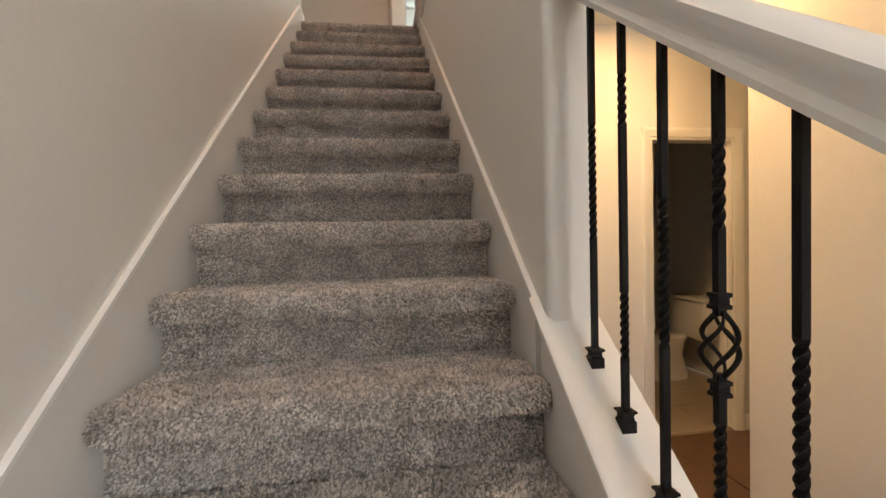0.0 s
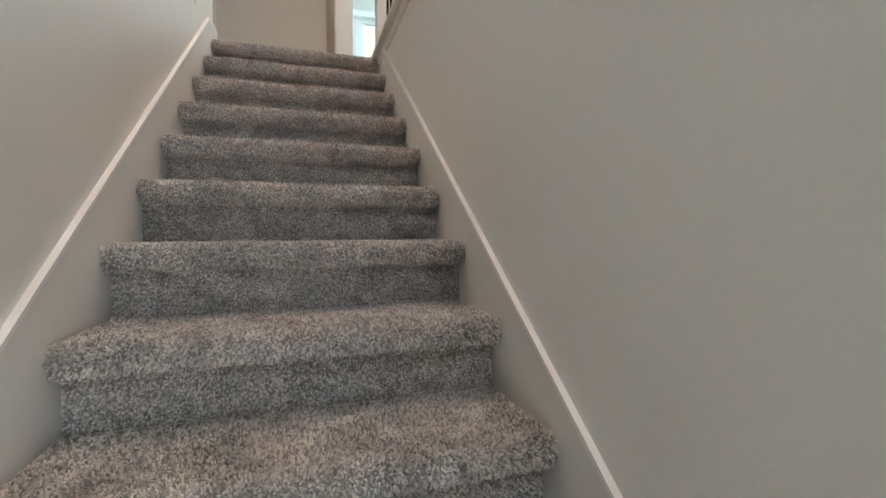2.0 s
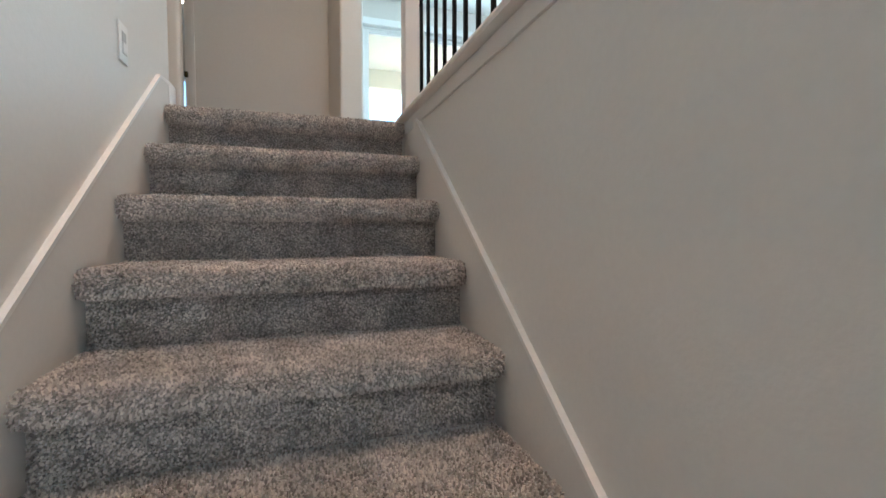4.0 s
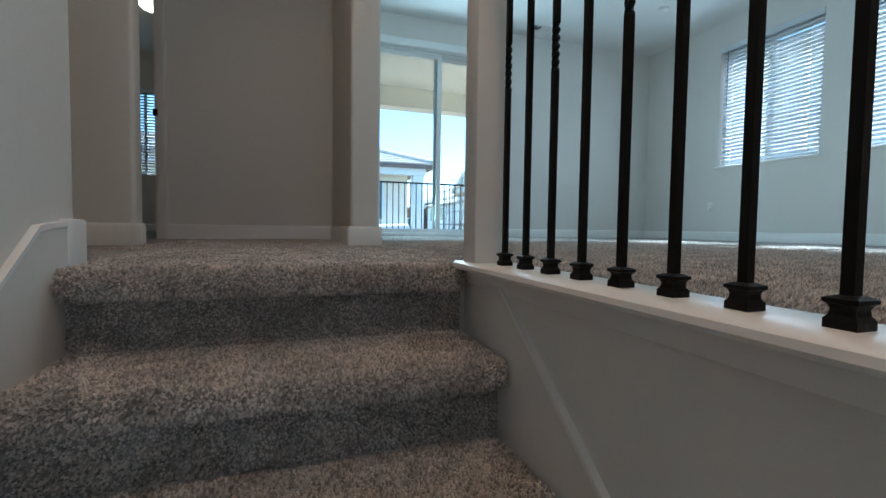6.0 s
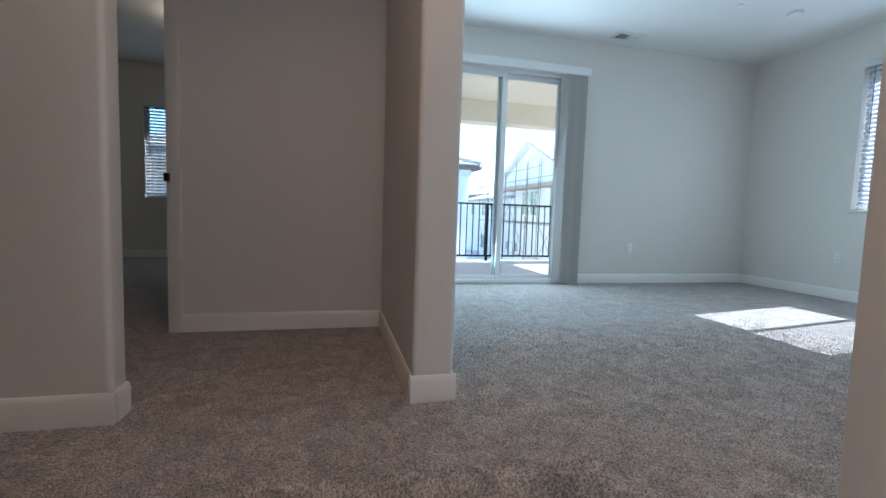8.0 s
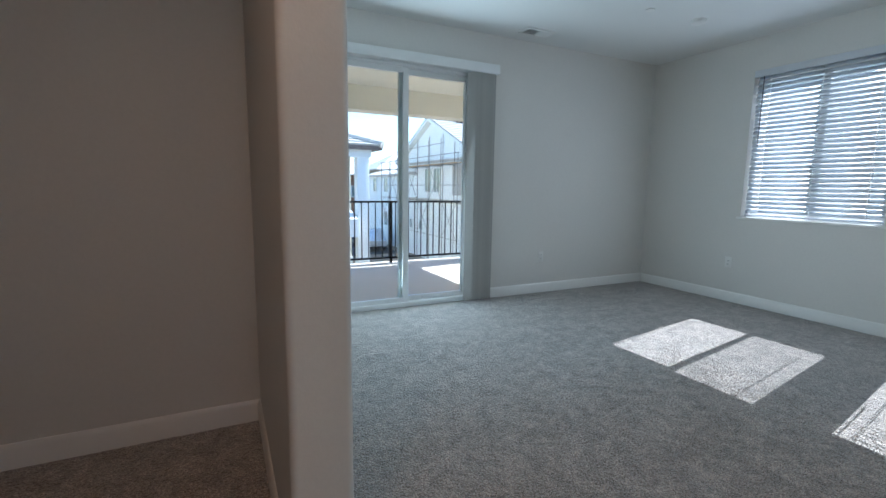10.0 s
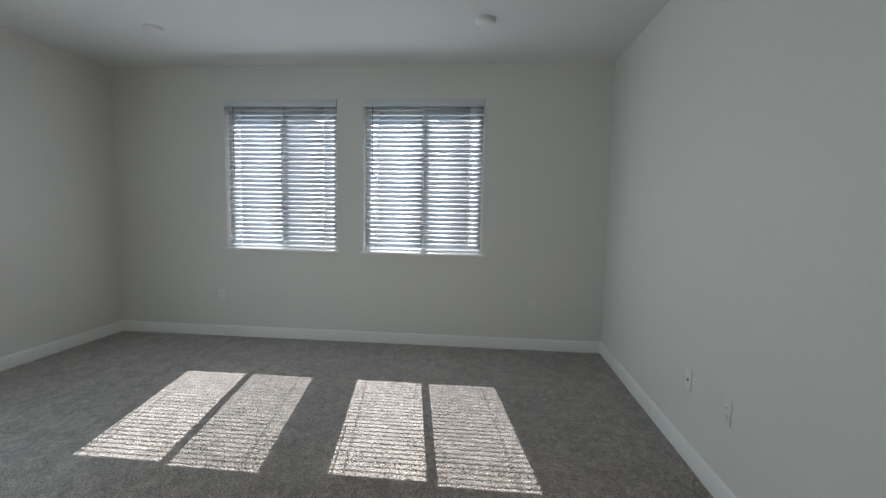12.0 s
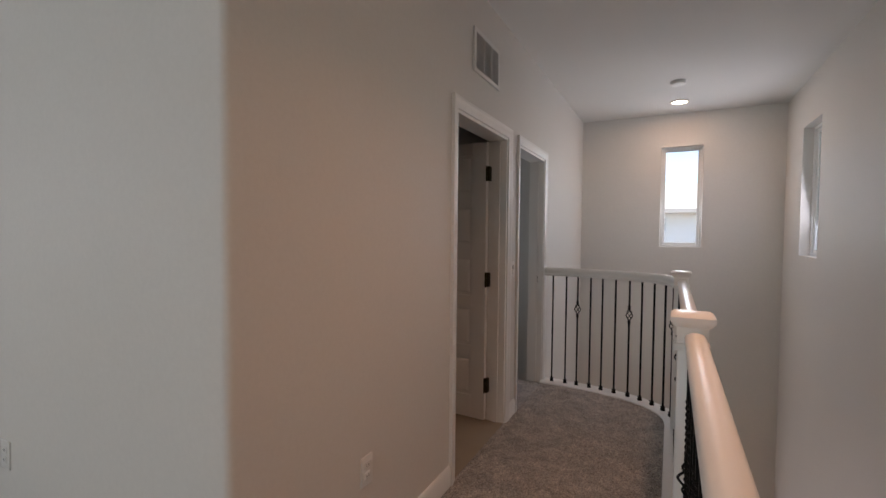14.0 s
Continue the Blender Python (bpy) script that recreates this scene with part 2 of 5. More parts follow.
BOWL = glow_material("lit_glass_bowl", (1.0, 0.82, 0.60), 2.2)

# ---- builders ----


def mesh_of(bm, name, material_):
    me = bpy.data.meshes.new(name)
    bm.to_mesh(me)
    bm.free()
    me.materials.append(material_)
    return me


def smooth(ob, angle=40):
    for p in ob.data.polygons:
        p.use_smooth = True
    ob.data.set_sharp_from_angle(angle=radians(angle))
    return ob


def part(name, bm, material_, parent=None, label=""):
    ob = new(name, mesh_of(bm, name, material_))
    ob.parent = parent
    if label:
        ob["label"] = label
    return smooth(ob)


def shared(name, me, parent, m=None):
    ob = new(name, me)
    ob.parent = parent
    if m is not None:
        ob.matrix_local = m
    return ob


def empty(name, at=(0, 0, 0), **tags):
    ob = new(name)
    ob.location = at
    return tagged(ob, **tags)


def box(bm, x0, y0, z0, x1, y1, z1, bevel=0.0, m=None, seg=2):
    r = bmesh.ops.create_cube(bm, size=1.0)
    vs = r["verts"]
    for v in vs:
        v.co = Vector((x0 + (v.co.x + 0.5) * (x1 - x0), y0 + (v.co.y + 0.5) * (y1 - y0), z0 + (v.co.z + 0.5) * (z1 - z0)))
    if bevel:
        es = list({e for v in vs for e in v.link_edges})
        r = bmesh.ops.bevel(bm, geom=es, offset=bevel, segments=seg, affect="EDGES", profile=0.5)
        vs = list({v for f in r["faces"] for v in f.verts} | {v for v in vs if v.is_valid})
    if m is not None:
        for v in vs:
            v.co = m @ v.co
    return bm


def cyl(bm, p0, p1, r, seg=12, r2=None):
    p0, p1 = Vector(p0), Vector(p1)
    d = p1 - p0
    m = Matrix.Translation((p0 + p1) / 2) @ d.to_track_quat("Z", "Y").to_matrix().to_4x4()
    bmesh.ops.create_cone(bm, cap_ends=True, segments=seg, radius1=r, radius2=r if r2 is None else r2, depth=d.length, matrix=m)
    return bm


def B(*a, **k):
    return box(bmesh.new(), *a, **k)


def sweep(bm, profile, stations, closed=True, caps=True):
    """A profile of (u, v) points carried along stations of (origin, u axis, v axis)."""
    rings = [[bm.verts.new(Vector(o) + Vector(a) * u + Vector(b) * v) for u, v in profile] for o, a, b in stations]
    k = len(profile)
    for r0, r1 in zip(rings, rings[1:]):
        for i in range(k if closed else k - 1):
            bm.faces.new((r0[i], r0[(i + 1) % k], r1[(i + 1) % k], r1[i]))
    if caps and closed:
        bm.faces.new(rings[0])
        bm.faces.new(rings[-1])
    bmesh.ops.recalc_face_normals(bm, faces=bm.faces)
    return bm


def wall(name, axis, at, thick, a0, a1, z0, z1, holes=(), mat=None, label="off-white painted wall", round_ends=(), both=True):
    """A wall along x or y; 'at' is its face and thick goes from it (sign matters). holes: (a0, a1, z0, z1)."""
    us = sorted({a0, a1, *[h[0] for h in holes], *[h[1] for h in holes]})
    zs = sorted({z0, z1, *[h[2] for h in holes], *[h[3] for h in holes]})
    us, zs = [u for u in us if a0 <= u <= a1], [z for z in zs if z0 <= z <= z1]

    def solid(i, j):
        if not (0 <= i < len(us) - 1 and 0 <= j < len(zs) - 1):
            return False
        u, z = (us[i] + us[i + 1]) / 2, (zs[j] + zs[j + 1]) / 2
        return not any(h[0] < u < h[1] and h[2] < z < h[3] for h in holes)

    bm = bmesh.new()

    def vert(u, d, z):
        return bm.verts.new((u, at + d, z) if axis == "x" else (at + d, u, z))

    for i in range(len(us) - 1):
        for j in range(len(zs) - 1):
            if not solid(i, j):
                continue
            u0, u1, q0, q1 = us[i], us[i + 1], zs[j], zs[j + 1]
            for d in (0, thick):
                bm.faces.new([vert(u0, d, q0), vert(u1, d, q0), vert(u1, d, q1), vert(u0, d, q1)])
            for di, dj, ends in ((-1, 0, ((u0, q0), (u0, q1))), (1, 0, ((u1, q0), (u1, q1))), (0, -1, ((u0, q0), (u1, q0))), (0, 1, ((u0, q1), (u1, q1)))):
                if not solid(i + di, j + dj):
                    (ua, za), (ub, zb) = ends
                    bm.faces.new([vert(ua, 0, za), vert(ub, 0, zb), vert(ub, thick, zb), vert(ua, thick, za)])
    bmesh.ops.remove_doubles(bm, verts=bm.verts, dist=1e-5)
    bmesh.ops.recalc_face_normals(bm, faces=bm.faces)
    if round_ends:
        es = []
        for e in bm.edges:
            p, q = (v.co for v in e.verts)
            if abs(p.z - q.z) > 0.01 and abs(p.x - q.x) + abs(p.y - q.y) < 1e-4 and len(e.link_faces) == 2 and e.calc_face_angle(0) > 1:
                u = p.x if axis == "x" else p.y
                d = (p.y if axis == "x" else p.x) - at
                if any(abs(u - r) < 1e-3 for r in round_ends) and (both or abs(d) < 1e-3):
                    es.append(e)
        bmesh.ops.bevel(bm, geom=es, offset=0.022, segments=5, affect="EDGES", profile=0.5)
    ob = part(name, bm, mat or WALL)
    return tagged(ob, label, "wall", kind="structure")


def board(name, p, q, normal, z0=0.0, h=0.11, t=0.014, label="white painted baseboard"):
    """A baseboard from p to q on a wall whose face looks along normal."""
    p, q, nrm = Vector((*p, z0)), Vector((*q, z0)), Vector((*normal, 0))
    prof = [(0, 0), (t, 0), (t, h - 0.022), (t * 0.75, h - 0.012), (t * 0.55, h - 0.003), (t * 0.3, h), (0, h)]
    bm = sweep(bmesh.new(), prof, [(p, nrm, (0, 0, 1)), (q, nrm, (0, 0, 1))])
    return tagged(part(name, bm, TRIM), label, "baseboard", kind="structure")


def casing(name, axis, at, side, a0, a1, z1, z0=0.0, w=0.062, t=0.018, label="white painted door casing"):
    """A door's casing round an opening, on the wall face 'at', standing out to 'side'."""
    prof = [(0, 0), (w, 0), (w, t), (w * 0.8, t * 1.15), (w * 0.55, t * 0.8), (w * 0.2, t * 0.62), (0, t * 0.45)]

    def pt(u, z):
        return (u, at, z) if axis == "x" else (at, u, z)

    def ax(u, z):
        return (u, 0, z) if axis == "x" else (0, u, z)

    out = (0, side, 0) if axis == "x" else (side, 0, 0)
    st = [(pt(a0, z0), ax(-1, 0), out), (pt(a0, z1), ax(-1, 1), out), (pt(a1, z1), ax(1, 1), out), (pt(a1, z0), ax(1, 0), out)]
    return tagged(part(name, sweep(bmesh.new(), prof, st), TRIM), label, "trim", kind="structure")


def jamb(name, axis, at, thick, a0, a1, z1, t=0.018, z0=0.0):
    bm = bmesh.new()
    for u0, u1, q0, q1 in ((a0 - 0.001, a0 + t, z0, z1), (a1 - t, a1 + 0.001, z0, z1), (a0 + t, a1 - t, z1 - t, z1 + 0.001)):
        if axis == "x":
            box(bm, u0, min(at, at + thick), q0, u1, max(at, at + thick), q1)
        else:
            box(bm, min(at, at + thick), u0, q0, max(at, at + thick), u1, q1)
    mid = (a0 + t, a1 - t)
    for u, s in ((mid[0], 1), (mid[1], -1)):
        c = at + thick * 0.5
        if axis == "x":
            box(bm, min(u, u + s * 0.011), c - 0.018, z0, max(u, u + s * 0.011), c + 0.018, z1 - t)
        else:
            box(bm, c - 0.018, min(u, u + s * 0.011), z0, c + 0.018, max(u, u + s * 0.011), z1 - t)
    return tagged(part(name, bm, TRIM), "white painted door frame", "door frame", kind="structure")


def slab(name, x0, y0, z0, x1, y1, z1, mat, label, category, kind="structure"):
    return tagged(part(name, B(x0, y0, z0, x1, y1, z1), mat), label, category, kind=kind)


FLOOR2, CEIL_H, LOW = 0.0, 2.74, -3.19
RISE, RUN, NSTEP = 0.193, 0.2612, 16
XL, XR = -0.953, 0.0                 # skirt faces
XW, XE, YN, YS, XO = -0.967, 4.662, 4.39, -0.61, 1.115

# ---- the shell ----
wall("wall_west", "y", XW, -0.15, -5.86, 0.17, LOW, CEIL_H, [(-5.05, -4.47, 1.16, 2.33)], round_ends=(0.17,), label="off-white painted stairwell wall with a slot window")
wall("wall_south", "x", -5.71, -0.15, XW, 2.75, LOW, CEIL_H, [(-0.21, 0.22, 1.2, 2.36), (-0.1, 1.0, LOW, -0.9)], label="off-white painted entry wall with a narrow window")
wall("wall_hall_east", "y", XO, 0.13, -5.71, YS, 0.0, CEIL_H, [(-2.82, -1.995, 0, 2.0), (-3.83, -3.09, 0, 2.0)], round_ends=(YS,), both=False, label="off-white painted hall wall with two doorways")
wall("wall_foyer_east", "y", XO, 0.13, -5.71, -3.86, LOW, 0.0)
wall("wall_loft_south", "x", YS, -0.13, XO + 0.13, XE, 0.0, CEIL_H)
wall("wall_east", "y", XE, 0.17, YS - 0.13, YN + 0.17, 0.0, CEIL_H, [(0.568, 1.758, 0.925, 2.412), (2.018, 3.185, 0.925, 2.412)], label="off-white painted wall with two windows")
wall("wall_north", "x", YN, 0.17, 0.015, XE, 0.0, CEIL_H, [(0.40, 2.10, 0, 2.36)], label="off-white painted wall with a sliding door")
wall("wall_divider", "y", 0.015, -0.17, 1.43, YN + 0.17, 0.0, CEIL_H, round_ends=(1.43,), label="off-white painted wall end with rounded corners")
wall("wall_alcove_back", "x", 2.655, 0.12, -2.6, -0.155, 0.0, CEIL_H, [(-2.21, -1.40, 0, 2.03)], label="off-white painted alcove wall with a doorway")
wall("wall_alcove_front", "x", 1.43, 0.12, -3.2, -1.2, 0.0, CEIL_H, round_ends=(-1.2,), label="off-white painted wall end with rounded corners")
wall("wall_alcove_west", "y", -2.6, -0.12, 1.55, 2.775, 0.0, CEIL_H)
wall("wall_corridor_west", "y", -3.2, -0.12, -0.1, 1.55, 0.0, CEIL_H)
wall("wall_corridor_south", "x", -0.005, -0.12, -3.2, XW - 0.15, 0.0, CEIL_H)
# bedroom
wall("wall_bedroom_north", "x", 7.0, 0.15, -4.0, -0.155, 0.0, CEIL_H, [(-3.1, -2.2, 0.86, 2.2)])
wall("wall_bedroom_west", "y", -4.0, -0.12, 2.775, 7.15, 0.0, CEIL_H)
wall("wall_bedroom_south", "x", 2.775, -0.119, -4.0, -2.72, 0.0, CEIL_H)
wall("wall_bedroom_east", "y", -0.155, 0.15, YN + 0.17, 7.15, 0.0, CEIL_H)
# rooms off the hall
wall("wall_closet_back", "y", 2.75, 0.1, -5.86, YS - 0.13, LOW, CEIL_H, [(-4.6, -3.5, 0.9, 2.1)])
wall("wall_closet_divider", "x", -2.95, -0.1, XO + 0.13, 2.75, 0.0, CEIL_H)

slab("ceiling", -4.15, -5.86, CEIL_H, XE + 0.17, 7.15, CEIL_H + 0.12, CEIL, "white painted flat ceiling", "ceiling")
slab("ceiling_lower", 0.13, -3.6, -0.42, 2.75, YS, -0.36, CEIL, "white painted ceiling of the lower hall", "ceiling")

# lower storey
LWX = 1.28
wall("wall_stair_side", "y", 0.014, 0.116, -2.815, YS + 2.0, LOW, -0.02, round_ends=(-2.815,), label="off-white painted wall beside the stairs")
wall("wall_lower_hall", "y", LWX, 0.12, -5.71, -2.0, LOW, -0.36, round_ends=(-2.0,))
wall("wall_lower_back", "x", -1.02, 0.12, 0.13, 2.75, LOW, -0.36, [(1.45, 2.08, LOW, LOW + 2.04)], label="off-white painted wall with a bathroom doorway")
wall("wall_bath_east", "y", 2.75, 0.1, YS - 0.13, 0.87, LOW, -0.36)
wall("wall_bath_back", "x", 0.75, 0.12, 0.13, 2.75, LOW, -0.36)
slab("floor_lower", XW - 0.15, -5.86, LOW - 0.2, 2.85, -1.02, LOW - 0.012, WOOD, "dark wood plank floor of the lower hall", "floor")
slab("floor_bathroom", 0.13, -1.02, LOW - 0.2, 2.75, 0.75, LOW - 0.004, STONE, "beige tiled bathroom floor", "floor")

# upper floor slabs, with carpet above
CX, CY, CA, CB, CN = XO, -3.25, 1.08, 0.60, 2.6      # the curved edge of the landing


def edge_curve(n=40, grow=0.0):
    pts = []
    for i in range(n + 1):
        a = math.pi / 2 * i / n
        u, v = math.sin(a) ** (2 / CN), math.cos(a) ** (2 / CN)
        pts.append((CX - (CA + grow) * v, CY - (CB + grow) * u))
    return pts


def landing_outline(grow=0.0):
    return [(0.035 - grow, 0.0), (0.035 - grow, CY)] + edge_curve(40, grow)[1:-1] + [(XO, CY - CB - grow)]


bm = bmesh.new()
ring = [bm.verts.new((x, y, -0.36)) for x, y in [(XE, YN + 0.17), (-3.2, YN + 0.17), (-3.2, 0.07), (0.035, 0.07)] + landing_outline() + [(2.75, CY - CB), (2.75, YS), (XE, YS)]]
f = bm.faces.new(ring)
r = bmesh.ops.extrude_face_region(bm, geom=[f])
bmesh.ops.translate(bm, verts=[v for v in r["geom"] if isinstance(v, bmesh.types.BMVert)], vec=(0, 0, 0.335))
bmesh.ops.recalc_face_normals(bm, faces=bm.faces)
tagged(part("floor_slab", bm, WALL), "off-white painted edge of the upper floor", "floor", kind="structure")


def tufts(x, y, z=0.0):
    p = Vector((x, y, z))
    cell = noise.voronoi(p * 105)[0]
    return 0.003 * (0.5 - cell[0]) + noise.noise(p * 45) * 0.002 + noise.noise(p * 6) * 0.0012


def carpet_sheet(name, xs, ys, keep, label, base=0.0):
    verts, faces, index = [], [], {}

    def vid(i, j):
        if (i, j) not in index:
            index[i, j] = len(verts)
            verts.append((xs[i], ys[j], base + tufts(xs[i], ys[j])))
        return index[i, j]

    for i in range(len(xs) - 1):
        for j in range(len(ys) - 1):
            if keep((xs[i] + xs[i + 1]) / 2, (ys[j] + ys[j + 1]) / 2):
                faces.append((vid(i, j), vid(i + 1, j), vid(i + 1, j + 1), vid(i, j + 1)))
    me = bpy.data.meshes.new(name)
    me.from_pydata(verts, [], faces)
    me.materials.append(CARPET)
    ob = new(name, me)
    for p in me.polygons:
        p.use_smooth = True
    return tagged(ob, label, "carpet", kind="structure")


def steps_of(a, b, d):
    n = max(1, round((b - a) / d))
    return [a + (b - a) * i / n for i in range(n + 1)]


def pile(name, at, normal, lay, length, radius, seed, blunt=False):
    """Tufts of cut pile as one mesh: pointed or blunt three-sided yarn ends that lean about their lay."""
    rng = np.random.default_rng(seed)
    n = len(at)
    way = normal + lay + rng.normal(0, 0.42, (n, 3))
    way /= np.linalg.norm(way, axis=1)[:, None]
    side = np.cross(way, rng.normal(0, 1, (n, 3)))
    side /= np.linalg.norm(side, axis=1)[:, None]
    other = np.cross(way, side)
    length = (length * rng.uniform(0.75, 1.2, n))[:, None]
    foot, tip = at - normal * 0.003, at + way * length
    ang = 2 * np.pi / 3
    ring = [(math.cos(ang * k), math.sin(ang * k)) for k in range(3)]
    low = [foot + (side * c + other * d) * radius for c, d in ring]
    if blunt:
        verts = np.stack(low + [tip + (side * c + other * d) * radius * 0.85 for c, d in ring], 1).reshape(-1, 3)
        sides = np.array([[0, 1, 4, 3], [1, 2, 5, 4], [2, 0, 3, 5]])[None] + np.arange(n)[:, None, None] * 6
        faces = sides.reshape(-1, 4).tolist() + (np.arange(n)[:, None] * 6 + np.array([[3, 4, 5]])).tolist()
    else:
        verts = np.stack(low + [tip], 1).reshape(-1, 3)
        sides = np.array([[0, 1, 3], [1, 2, 3], [2, 0, 3]])[None] + np.arange(n)[:, None, None] * 4
        faces = sides.reshape(-1, 3).tolist()
    me = bpy.data.meshes.new(name)
    me.from_pydata(verts.tolist(), [], faces)
    me.materials.append(PILE)
    return me


def scatter(x0, x1, y0, y1, d, seed):
    """A jittered lattice of points in a rectangle."""
    rng = np.random.default_rng(seed)
    gx, gy = np.meshgrid(np.arange(x0 + d / 2, x1, d), np.arange(y0 + d / 2, y1, d))
    p = np.stack([gx.ravel(), gy.ravel()], 1)
    return p + rng.uniform(-0.42 * d, 0.42 * d, p.shape), rng.random(len(p))


def floor_pile(parent, pts, length, radius, seed, blunt=False):
    at = np.column_stack([pts, np.full(len(pts), -0.002)])
    up = np.tile((0.0, 0.0, 1.0), (len(pts), 1))
    ob = new("pile", pile("pile", at, up, np.tile((0.15, -0.25, 0.0), (len(pts), 1)), length, radius, seed, blunt))
    ob.parent = parent
    ob["kind"] = "stuff"
    ob["label"] = "short twisted grey-beige yarn tufts"


loft_floor = carpet_sheet("floor", steps_of(-3.2, -1.2, 0.03) + steps_of(-1.2, XE, 0.024)[1:], steps_of(YS, 0.02, 0.02)[:-1] + steps_of(0.02, YN, 0.024),
                          lambda x, y: (x > 0.10 or y > 0.025) and not (x < 0.015 and y > 2.655), "grey-beige cut pile carpet of the loft")
pts, u = scatter(-1.0, 0.35, 0.0, 0.95, 0.0066, 11)
floor_pile(loft_floor, pts[(pts[:, 1] > 0.03) | (pts[:, 0] > 0.11)], 0.0090, 0.0036, 21, True)
pts, u = scatter(-1.2, 2.9, YS, 2.6, 0.0085, 12)
x, y = pts[:, 0], pts[:, 1]
near = (x > -1.0) & (x < 0.35) & (y > 0.0) & (y < 0.95)
open_floor = ((y > 0.03) | (x > 0.11)) & ~((x > -0.16) & (x < 0.02) & (y > 1.42)) & ~((x < -1.19) & (y > 1.42)) & ~((x < 0.11) & (y < 0.95))
fade = np.clip(np.minimum(2.9 - x, 2.6 - y) / 1.0, 0, 1)
floor_pile(loft_floor, pts[open_floor & ~near & (u < fade)], 0.0095, 0.0046, 22)
hall_floor = carpet_sheet("floor_hall", steps_of(0.10, 2.75, 0.025), steps_of(CY - CB, YS, 0.02),
             lambda x, y: (((max(0, CX - x) / (CA - 0.055)) ** CN + (max(0, CY - y) / (CB - 0.055)) ** CN < 1) or (y > CY)) and not (x > XO + 0.13 and y > -2.95),
             "grey-beige cut pile carpet of the hall")
pts, u = scatter(0.11, XO - 0.01, CY - CB, YS, 0.0085, 13)
inside = (np.maximum(0, CX - pts[:, 0]) / (CA - 0.06)) ** CN + (np.maximum(0, CY - pts[:, 1]) / (CB - 0.06)) ** CN < 1
floor_pile(hall_floor, pts[inside | (pts[:, 1] > CY)], 0.0095, 0.0046, 23)
carpet_sheet("floor_bedroom", steps_of(-4.0, -0.155, 0.03), steps_of(2.655, 7.0, 0.03), lambda x, y: True, "grey-beige cut pile carpet of the bedroom")
slab("floor_closet", XO + 0.0, -2.95, -0.02, 2.75, YS - 0.13, 0.004, STONE, "beige tiled utility room floor", "floor")

# ---- stairs ----
stairs = empty("staircase", (0, 0, 0), label="straight staircase with grey-beige carpeted steps", category="stairs", kind="structure")


def step_profile():
    """Carpet over one step: from the back of the tread to the foot of the riser below its rounded nose."""
    pts = []
    for i in range(60):
        pts.append((RUN + 0.054 - (RUN + 0.054 - 0.030) * i / 59, 0.0))
    for i in range(1, 25):
        a = math.pi * i / 25
        pts.append((0.030 - 0.030 * math.sin(a), -0.035 + 0.035 * math.cos(a)))
    for i in range(5):
        pts.append((0.032 + 0.022 * min(1, i / 2), -0.070 - 0.003 * i))
    for i in range(1, 27):
        pts.append((0.054, -0.082 - (RISE - 0.082) * i / 26))
    return pts


def step_mesh(seed, nx=40):
    """The carpet backing over one step, and the pile that stands on it."""
    prof = np.array(step_profile())
    tan = np.gradient(prof, axis=0)
    nrm = np.column_stack([tan[:, 1], -tan[:, 0]])
    nrm /= np.linalg.norm(nrm, axis=1)[:, None]
    run = np.concatenate([[0], np.cumsum(np.linalg.norm(np.diff(prof, axis=0), axis=1))])

    def surface(x, k):
        """Points and normals at x and at a length k along the profile."""
        py, pz = np.interp(k, run, prof[:, 0]), np.interp(k, run, prof[:, 1])
        ny, nz = np.interp(k, run, nrm[:, 0]), np.interp(k, run, nrm[:, 1])
        d = np.array([noise.noise(Vector((a * 9 + seed * 7, b * 9, seed))) for a, b in zip(x, k)]) * 0.0022 - 0.005
        d -= 0.008 * np.maximum(0, 1 - np.minimum(x - XL, XR - x) / 0.012) ** 2
        return np.column_stack([x, py + ny * d, pz + nz * d]), np.column_stack([np.zeros(len(x)), ny, nz])

    ks = np.linspace(0, run[-1], 70)
    gx, gk = np.meshgrid(np.linspace(XL, XR, nx + 1), ks)
    verts, _ = surface(gx.ravel(), gk.ravel())
    faces = [(j * (nx + 1) + i, (j + 1) * (nx + 1) + i, (j + 1) * (nx + 1) + i + 1, j * (nx + 1) + i + 1) for j in range(len(ks) - 1) for i in range(nx)]
    me = bpy.data.meshes.new("step")
    me.from_pydata(verts.tolist(), [], faces)
    me.materials.append(CARPET)
    for p in me.polygons:
        p.use_smooth = True
    pts, _ = scatter(XL + 0.002, XR - 0.002, 0.0, run[-1], 0.0060, 40 + seed)
    at, normal = surface(pts[:, 0], pts[:, 1])
    lay = np.column_stack([np.zeros(len(at)), -0.25 * normal[:, 2], -0.35 * np.abs(normal[:, 1])])
    below_nose = np.interp(pts[:, 1], run, prof[:, 1]) < -0.068
    return me, pile("pile", at, normal, lay, np.where(below_nose, 0.0058, 0.0080), 0.0031, 60 + seed, True)


variants = [step_mesh(k) for k in (0, 1, 2, 3)]
for k in range(NSTEP):
    backing, tuft_mesh = variants[(k * 3) % 4]
    step = shared("step", backing, stairs, pose(0, -k * RUN, -k * RISE))
    tufting = shared("pile", tuft_mesh, step)
    tufting["kind"] = "stuff"
    tufting["label"] = "short twisted grey-beige yarn tufts"
bm = bmesh.new()
sweep(bm, [(0.05, -0.03), (-NSTEP * RUN + 0.08, -NSTEP * RISE - 0.02), (-NSTEP * RUN + 0.08, LOW), (0.05, LOW)], [((XL, 0, -0.24), (0, 1, 0), (0, 0, 1)), ((XR, 0, -0.24), (0, 1, 0), (0, 0, 1))])
part("carriage", bm, WALL, stairs)


